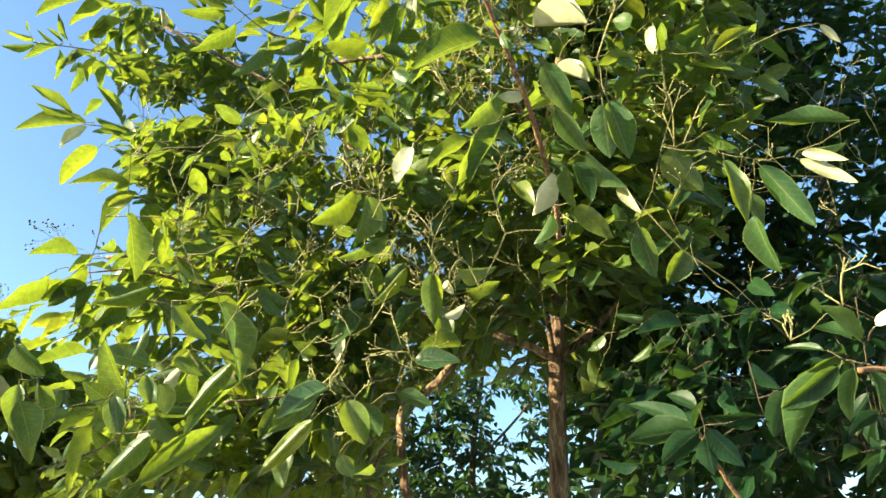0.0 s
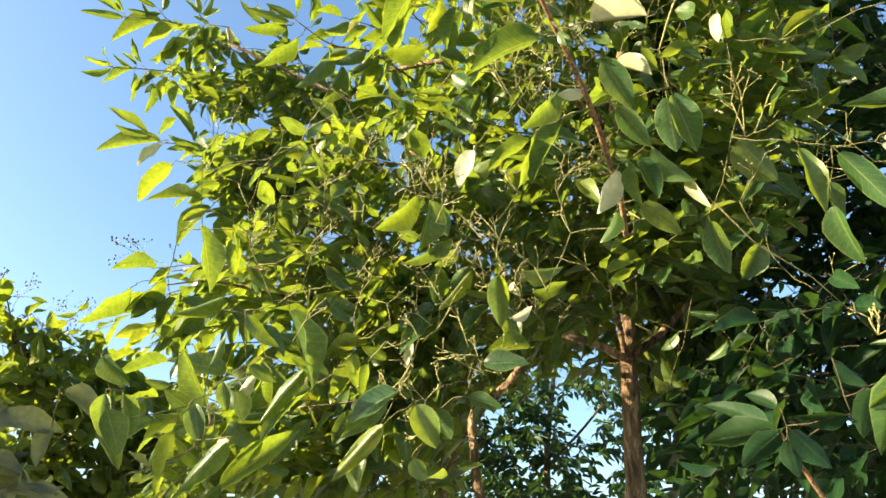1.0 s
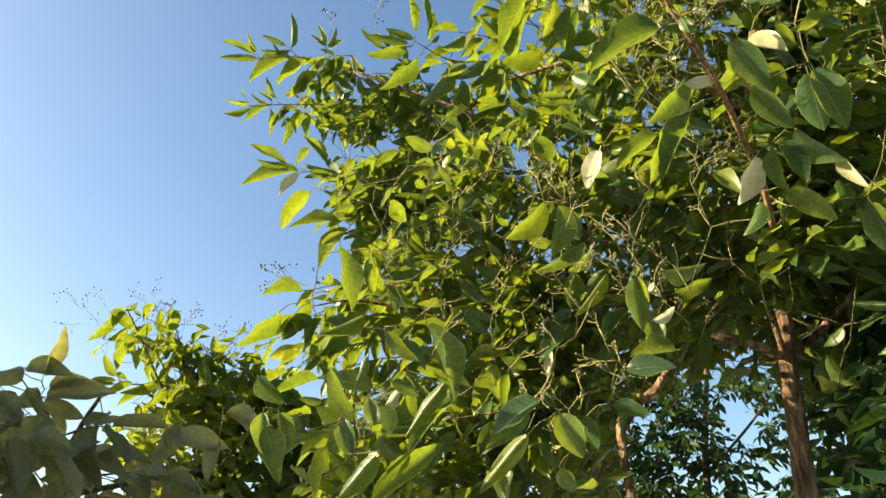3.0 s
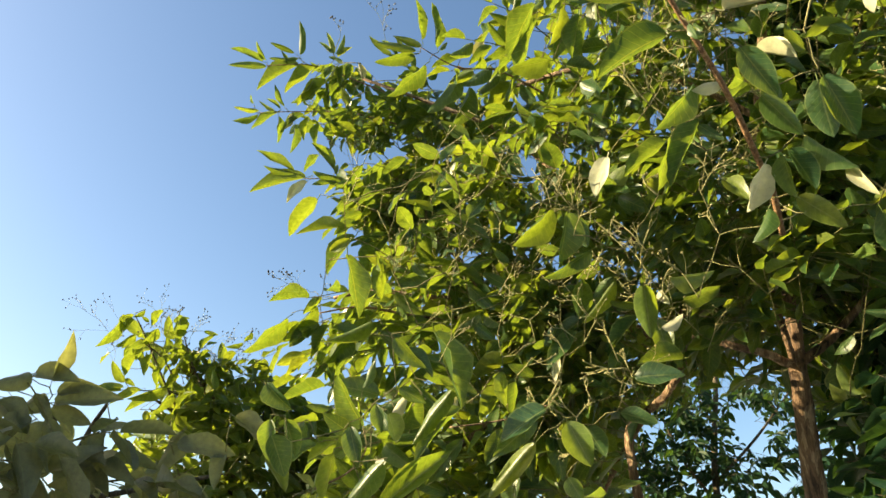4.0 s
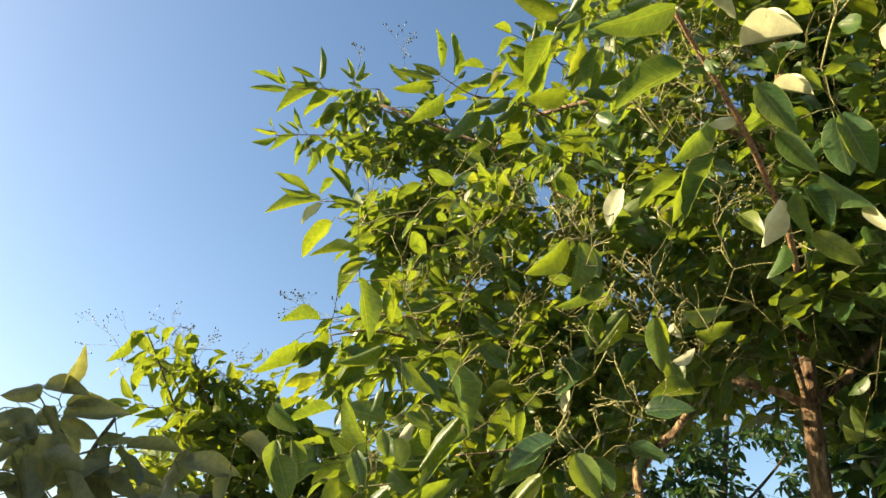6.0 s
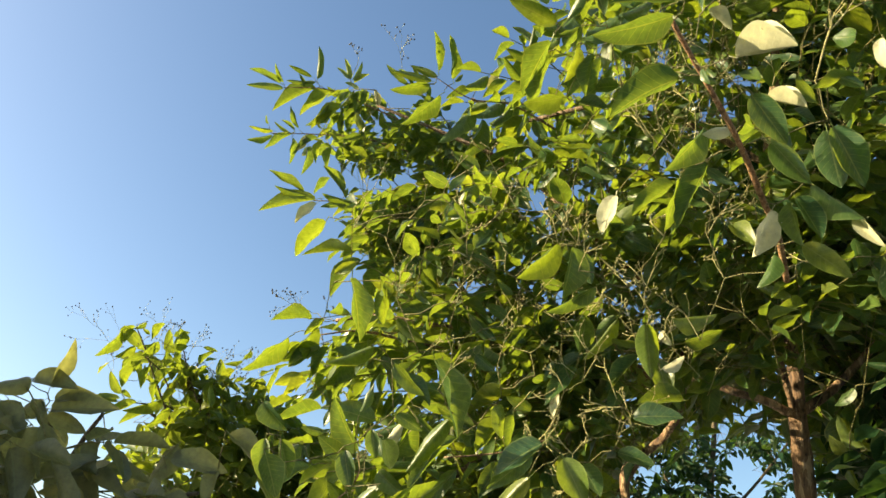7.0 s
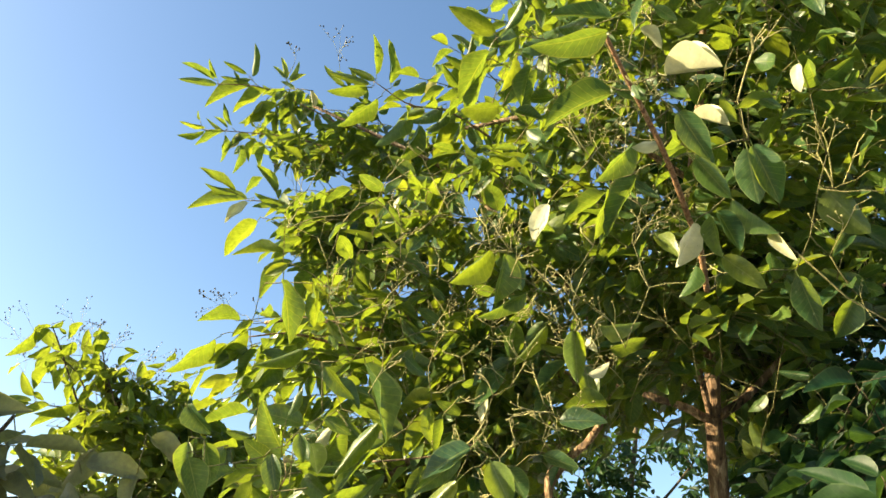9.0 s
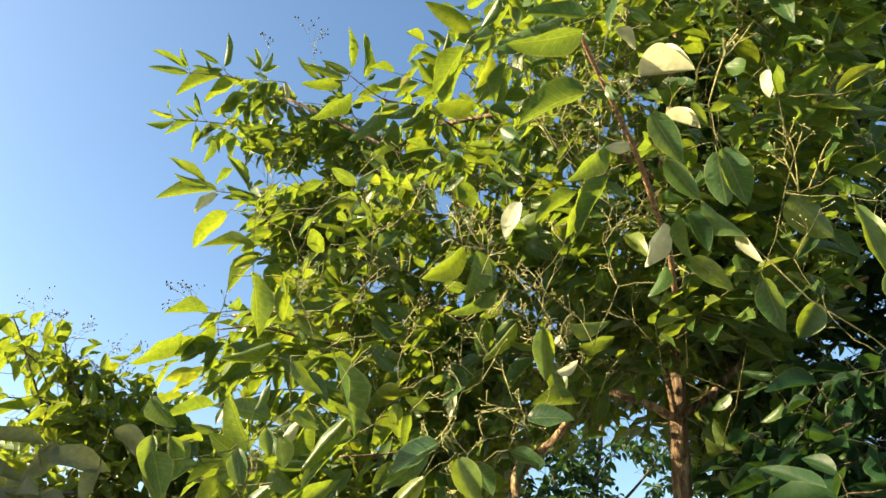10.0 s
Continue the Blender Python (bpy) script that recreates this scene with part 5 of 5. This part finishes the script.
sprig(A, (-5.8, 21.9, 1.81), (-2.6, 19.8, 1.79), 7, 0.09)
sprig(A, (-3.9, 22.9, 1.81), (-0.5, 19.8, 1.76), 7, 0.09)
sprig(A, (-8.6, 21.4, 1.86), (-5.8, 21.1, 1.81), 6, 0.085)
sprig(A, (-13.1, 19.3, 1.91), (-12.2, 15.5, 1.86), 7, 0.085)
sprig(A, (-15.8, 20.0, 1.91), (-18.1, 17.2, 1.86), 7, 0.085)

# ---- seed heads and dry stalks ----
panicle(B, (42.0, 18.1, 3.22), (45.0, 19.5, 3.23))
panicle(B, (39.6, 18.4, 3.22), (40.1, 20.8, 3.22))
panicle(B, (36.6, 16.5, 3.22), (37.1, 19.0, 3.22))
panicle(B, (35.4, 16.9, 3.22), (34.9, 18.5, 3.22))
panicle(B, (37.8, 17.2, 3.22), (41.1, 19.3, 3.22))
panicle(B, (33.6, 16.5, 3.22), (35.6, 17.9, 3.22))
panicle(B, (32.5, 17.5, 3.22), (33.5, 19.3, 3.22))
panicle(B, (43.4, 17.4, 3.2), (46.4, 19.8, 3.2))
panicle(B, (40.4, 18.2, 3.2), (41.6, 21.4, 3.2))
panicle(B, (38.6, 18.0, 3.2), (38.2, 20.6, 3.2))
panicle(B, (36.4, 17.4, 3.2), (35.4, 20.0, 3.2))
panicle(B, (34.2, 16.9, 3.2), (33.6, 19.3, 3.2))
panicle(A, (29.6, 23.6, 2.42), (32.6, 24.5, 2.42))
panicle(A, (25.4, 43.1, 2.32), (26.6, 45.9, 2.32))
panicle(A, (30.4, 43.3, 2.62), (30.5, 44.6, 2.62))
panicle(A, (27.1, 33.2, 2.42), (28.6, 35.7, 2.42))
panicle(B, (40.1, 16.8, 3.18), (42.6, 18.2, 3.18))
panicle(B, (37.6, 16.6, 3.18), (39.0, 18.3, 3.18))
panicle(B, (35.8, 16.2, 3.18), (36.2, 18.1, 3.18))
panicle(B, (43.1, 15.6, 3.18), (44.5, 17.3, 3.18))
panicle(B, (41.0, 16.2, 3.18), (40.9, 19.1, 3.18))
panicle(B, (33.9, 15.3, 3.18), (34.6, 17.7, 3.18))
panicle(B, (32.1, 14.8, 3.18), (32.2, 16.9, 3.18))
panicle(B, (38.6, 15.9, 3.18), (37.2, 17.9, 3.18))
panicle(A, (29.9, 23.1, 2.18), (32.4, 24.5, 2.18))
panicle(A, (28.1, 23.4, 2.28), (29.0, 25.2, 2.28))
bare_stalk(A, (-21.3, 33.3, 1.61), (-22.1, 39.3, 1.61), 0.0016)
bare_stalk(A, (-22.1, 33.4, 1.61), (-25.6, 37.9, 1.61), 0.0016)
bare_stalk(A, (-21.4, 33.5, 1.61), (-20.3, 38.0, 1.61), 0.0016)
bare_stalk(A, (8.4, 31.2, 1.48), (9.5, 35.0, 1.48), 0.0016)
bare_stalk(A, (8.1, 31.4, 1.48), (7.2, 34.6, 1.48), 0.0016)
bare_stalk(A, (6.7, 31.3, 1.61), (9.3, 34.4, 1.61), 0.0016)
bare_stalk(A, (6.5, 31.3, 1.61), (6.7, 34.6, 1.61), 0.0016)
bare_stalk(A, (-31.2, 19.7, 1.26), (-32.1, 23.7, 1.26), 0.0016)
bare_stalk(A, (-31.1, 19.7, 1.26), (-29.4, 21.4, 1.26), 0.0016)
bare_stalk(A, (-27.2, 17.8, 1.26), (-26.7, 20.1, 1.26), 0.0016)
bare_stalk(A, (-27.2, 17.8, 1.26), (-27.9, 19.9, 1.26), 0.0016)
bare_stalk(A, (3.5, 19.3, 1.48), (4.7, 22.6, 1.48), 0.0016)
bare_stalk(A, (7.7, 19.8, 1.48), (8.8, 21.9, 1.48), 0.0016)
bare_stalk(A, (9.6, 15.7, 1.53), (11.3, 16.9, 1.53), 0.0016)
bare_stalk(A, (9.3, 15.8, 1.53), (7.6, 18.0, 1.53), 0.0016)
bare_stalk(A, (4.7, 30.2, 1.48), (2.1, 28.0, 1.48), 0.0016)
bare_stalk(A, (4.1, 27.9, 1.48), (5.5, 25.6, 1.48), 0.0016)
bare_stalk(A, (16.7, 29.8, 1.58), (18.4, 30.5, 1.58), 0.0016)
bare_stalk(A, (0.4, 27.4, 1.61), (2.5, 30.1, 1.61), 0.0016)
bare_stalk(A, (0.9, 27.4, 1.61), (-0.6, 30.5, 1.61), 0.0016)
bare_stalk(A, (1.9, 25.1, 1.61), (4.0, 26.9, 1.61), 0.0016)
bare_stalk(A, (-15.5, 40.9, 1.24), (-19.3, 46.3, 1.24), 0.0016)
bare_stalk(A, (-1.4, 39.5, 1.29), (-1.0, 43.0, 1.29), 0.0016)
bare_stalk(A, (-0.3, 39.2, 1.29), (2.0, 42.3, 1.29), 0.0016)
bare_stalk(A, (-1.1, 31.6, 1.34), (1.0, 33.8, 1.34), 0.0016)
bare_stalk(A, (8.3, 17.9, 1.51), (9.9, 15.2, 1.51), 0.0016)
bare_stalk(A, (17.1, 32.9, 1.61), (18.0, 34.9, 1.61), 0.0016)
bare_stalk(A, (0.2, 22.4, 1.52), (1.0, 26.3, 1.52), 0.0016)
bare_stalk(A, (0.4, 25.7, 1.52), (2.2, 28.6, 1.52), 0.0016)
bare_stalk(A, (-0.4, 23.7, 1.52), (-0.8, 26.2, 1.52), 0.0016)
bare_stalk(A, (1.0, 26.3, 1.52), (0.8, 28.7, 1.52), 0.0016)
bare_stalk(A, (0.3, 24.2, 1.52), (3.5, 24.3, 1.52), 0.0016)
bare_stalk(A, (5.6, 11.9, 1.52), (7.0, 13.7, 1.52), 0.0016)
bare_stalk(A, (6.9, 13.1, 1.52), (8.9, 13.9, 1.52), 0.0016)
bare_stalk(A, (6.9, 13.1, 1.52), (5.4, 13.8, 1.52), 0.0016)
bare_stalk(A, (6.9, 13.1, 1.52), (8.3, 11.8, 1.52), 0.0016)
bare_stalk(A, (7.0, 15.1, 1.52), (8.7, 16.7, 1.52), 0.0016)
bare_stalk(A, (7.0, 15.1, 1.52), (5.8, 16.4, 1.52), 0.0016)
bare_stalk(A, (5.8, 16.4, 1.52), (6.4, 17.9, 1.52), 0.0016)
bare_stalk(A, (2.7, 18.5, 1.52), (3.2, 20.0, 1.52), 0.0016)
bare_stalk(A, (2.9, 18.7, 1.52), (6.7, 18.6, 1.52), 0.0016)
bare_stalk(A, (0.1, 23.5, 1.52), (-1.8, 25.1, 1.52), 0.0016)
bare_stalk(A, (3.8, 26.5, 1.52), (5.2, 27.4, 1.52), 0.0016)
bare_stalk(A, (23.5, 12.4, 1.52), (23.9, 14.0, 1.52), 0.0016)
bare_stalk(A, (20.4, 17.6, 1.52), (18.6, 15.8, 1.52), 0.0016)

# ---- crowns ----
thinning = random.Random(4)
CROWN = [(7.0, 51.6), (8.7, 45.7), (11.9, 41.8), (14.7, 39.8), (16.3, 37.1), (18.8, 34.7), (22.9, 32.6), (25.8, 30.5), (24.9, 28.3), (25.5, 26.9), (25.7, 23.7), (28.0, 21.2), (28.0, 18.5), (28.3, 16.3), (27.0, 13.2), (27.4, 8.0), (5.1, 5.9), (3.6, 12.9), (0.9, 15.9), (-3.7, 17.2), (-7.8, 17.0), (-13.5, 17.5), (-18.0, 22.0), (-24.0, 27.0), (-28.5, 34.0), (-31.0, 42.0), (-36.0, 55.0)]
OPEN_PARTS = [(spot((13.0, 16.0, 1.75)), 0.26), (spot((22.0, 13.0, 1.8)), 0.2), (spot((0.5, 27.5, 1.85)), 0.22), (spot((-15.0, 37.5, 1.7)), 0.32), (spot((-11.6, 36.0, 1.9)), 0.27), (spot((-11.4, 40.5, 1.9)), 0.25)]
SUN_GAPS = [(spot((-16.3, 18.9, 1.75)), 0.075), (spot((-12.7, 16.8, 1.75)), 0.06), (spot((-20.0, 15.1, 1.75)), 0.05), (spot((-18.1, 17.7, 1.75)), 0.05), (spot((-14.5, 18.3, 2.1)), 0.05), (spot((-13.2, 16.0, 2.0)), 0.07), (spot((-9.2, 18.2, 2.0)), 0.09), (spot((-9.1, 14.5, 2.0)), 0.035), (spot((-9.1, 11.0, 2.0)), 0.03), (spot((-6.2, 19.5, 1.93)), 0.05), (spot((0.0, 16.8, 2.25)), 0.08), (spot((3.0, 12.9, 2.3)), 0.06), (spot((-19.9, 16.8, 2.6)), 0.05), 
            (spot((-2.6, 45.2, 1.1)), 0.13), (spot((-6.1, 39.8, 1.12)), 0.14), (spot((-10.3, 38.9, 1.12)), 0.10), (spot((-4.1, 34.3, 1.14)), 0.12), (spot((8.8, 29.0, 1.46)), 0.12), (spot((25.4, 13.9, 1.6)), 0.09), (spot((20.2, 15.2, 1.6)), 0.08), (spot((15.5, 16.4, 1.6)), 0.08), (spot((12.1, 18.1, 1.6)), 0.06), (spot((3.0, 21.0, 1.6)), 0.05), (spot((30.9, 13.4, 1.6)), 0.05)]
HOLES = [(10.9, 34.9, 1.5, 1.6, 9), (8.0, 35.2, 0.9, 0.8, 9), (12.6, 36.6, 0.8, 0.7, 9), (16.0, 39.0, 1.1, 0.7, 9), (-1.6, 29.2, 0.5, 0.4, 9), (9.4, 32.6, 0.6, 0.5, 9)]
CLEAR = HOLES + [(-9.2, 19.4, 2.3, 2.0, 2.06), (-9.1, 14.8, 2.6, 6.5, 2.1), (-7.0, 19.3, 2.0, 1.2, 2.0), (2.0, 15.0, 2.9, 3.2, 2.3), (-11.7, 20.1, 2.2, 1.8, 2.1)]
GAPS = [(11.4, 34.3, 1.4, 1.6), (7.1, 35.3, 1.4, 1.2), (-34.6, 36.1, 1.4, 1.0), (-29.2, 40.9, 1.0, 0.8), (-18.7, 7.9, 2.5, 1.5), (25.1, 35.1, 4, 0.9)] + (RIGHT_GAPS := [(-32.3, 38.8, 0.6, 0.4), (-36.3, 34.9, 0.8, 0.6), (-37.9, 36.9, 0.7, 0.5), (-31.2, 36.7, 0.6, 0.4), (-24.1, 18.6, 0.4, 0.3), (-26.7, 35.8, 0.5, 0.4), (-39.2, 32.8, 0.9, 0.9)])
fill(A, 11, CROWN, GAPS, 1.65, 3.1, 1450, 0.093, clear=CLEAR, spread=0.21)
TIP_1 = [(33.8, 40.8), (29.1, 41.8), (25.4, 41.2), (19.4, 40.2), (13.6, 40.2), (13.4, 34.1), (18.6, 32.5), (25.5, 35.0), (30.0, 35.8), (32.9, 36.2), (33.8, 37.7)]
fill(A, 12, TIP_1, [], 2.4, 2.85, 95, 0.078, spread=0.14)
TIP_2 = [(29.1, 32.7), (27.0, 34.1), (23.2, 34.8), (17.1, 33.5), (16.3, 29.5), (23.3, 27.6), (27.2, 29.4), (28.5, 30.8)]
fill(A, 13, TIP_2, [], 2.1, 2.7, 95, 0.085, spread=0.15)
LOW = [(29.4, 19.6), (25.8, 23.8), (17.1, 25.1), (7.1, 24.1), (2.2, 19.9), (4.0, 15.6), (4.7, 10.3), (27.4, 8.0), (26.1, 15.0), (28.8, 17.1)]
fill(A, 14, LOW, [], 1.68, 2.0, 80, 0.112, leaves=(4, 7), clear=CLEAR)
fill(A, 18, [(28.0, 10.3), (23.7, 14.2), (15.9, 14.1), (9.6, 11.1), (6.7, 5.9), (27.9, 5.3)], [], 1.7, 2.3, 70, 0.108, leaves=(4, 7))
RIGHT_LOW = [(-10.2, 17.8), (-15.0, 20.9), (-23.9, 21.6), (-35.7, 22.1), (-34.1, 4.9), (-9.2, 5.9)]
fill(N, 15, RIGHT_LOW, [(-18.7, 7.9, 2.5, 1.5), (-28.4, 7.4, 4.5, 3.0)], 1.55, 2.3, 160, 0.09, clear=CLEAR)
fill(A, 24, [(12.5, 26.5), (1.5, 27.0), (0.5, 20.5), (11.5, 19.5)], [], 1.7, 2.0, 26, 0.09, clear=CLEAR)
fill(A, 25, [(21.0, 36.5), (9.0, 34.5), (7.0, 27.5), (20.0, 27.0)], [], 1.72, 1.95, 24, 0.09, clear=CLEAR)
fill(A, 23, [(-11.5, 21.5), (-18.5, 22.0), (-18.0, 15.0), (-11.5, 15.5)], [], 2.08, 2.5, 30, 0.08)
fill(A, 19, [(-7.9, 39.5), (-14.8, 38.9), (-12.3, 20.7), (-6.7, 21.0)], [], 1.62, 1.95, 40, 0.085, clear=CLEAR)
fill(A, 16, [(-2.6, 29.7), (-20.7, 28.1), (-18.5, 14.7), (-10.3, 14.4), (-8.2, 16.2), (-2.3, 17.2), (0.9, 18.1)], [], 2.2, 3.2, 190, 0.085)
fill(A, 17, [(10.2, 17.8), (-0.9, 19.8), (-2.3, 17.2), (1.8, 14.6), (3.5, 11.6), (3.8, 5.9), (9.2, 5.9)], [], 2.45, 3.1, 80, 0.085)
C_GAPS = [(43.4, 12.1, 2.2, 0.9), (45.3, 9.1, 1.6, 1.0), (38.8, 11.0, 1.6, 1.2), (50.4, 11.7, 1.2, 1.4), (40.9, 9.1, 1.5, 0.8), (47.9, 12.3, 0.6, 0.8)]
fill(B, 21, [(44.2, 11.8), (44.6, 16.4), (42.7, 18.6), (39.0, 18.7), (35.8, 17.9), (32.7, 17.9), (30.2, 16.1), (26.3, 14.0), (25.2, 5.3), (35.6, 4.5), (40.9, 9.3)], C_GAPS, 2.95, 3.4, 135, 0.100, spread=0.2)
fill(B, 22, [(41.0, 11.0), (37.0, 14.0), (31.0, 14.5), (25.5, 15.5), (22.0, 10.0), (22.0, 3.0), (40.0, 3.5)], [(38.8, 11.0, 1.0, 0.8)], 2.9, 3.5, 210, 0.100, spread=0.2)
fill(C, 31, [(58.5, 10.5), (51.6, 10.8), (49.4, 11.8), (46.2, 13.0), (43.6, 12.8), (41.2, 12.0), (41.9, 12.0), (43.1, 9.9), (41.2, 8.7), (36.5, 9.8), (33.1, 9.1), (32.5, 6.5), (54.4, 3.5)], C_GAPS, 1.45, 1.9, 34, 0.105, leaves=(4, 6))
fill(D, 41, [(9.1, 5.1), (8.2, 15.3), (1.4, 18.1), (-5.6, 17.6), (-10.4, 15.2), (-11.2, 5.1)], [(-4.9, 13.5, 1.6, 1.8), (-2.8, 9.6, 1.2, 0.8), (-6.7, 9.9, 1, 1.5)], 4.9, 5.8, 440, 0.098)
fill(E, 51, [(-15.4, 56.1), (-51.9, 43.6), (-36.7, 4.2), (-9.1, 5.1), (-10.1, 17.4), (-7.8, 24.1), (-6.4, 33.1)], [(-34.6, 36.1, 1.2, 0.9), (-29.2, 40.9, 0.9, 0.6), (-18.7, 7.9, 2.5, 1.5), (-18.3, 16.2, 1.2, 0.8), (-16.9, 40.2, 1.2, 0.8)] + RIGHT_GAPS, 2.3, 4.2, 1620, 0.095, clear=[(-33.8, 38.2, 0.9, 0.6, 9), (-28.2, 36.9, 0.7, 0.5, 9), (-33.7, 35.8, 0.6, 0.5, 9), (-25.1, 27.9, 0.5, 0.4, 9), (-36.8, 33.0, 0.6, 0.5, 9)])
wild_stalks(A, 61, [(30.1, 32.5), (15.7, 37.1), (4.6, 42.9), (-7.0, 47.3), (-15.8, 41.0), (-12.2, 28.9), (-3.0, 15.0), (12.8, 12.9), (23.2, 20.7)], 1.3, 2.0, 110)
wild_stalks(A, 62, [(-18.4, 42.1), (-38.5, 35.1), (-32.6, 16.1), (-14.7, 18.4)], 1.5, 2.2, 30)

for t in (A, B, C, D, E, N):
    finish(t)
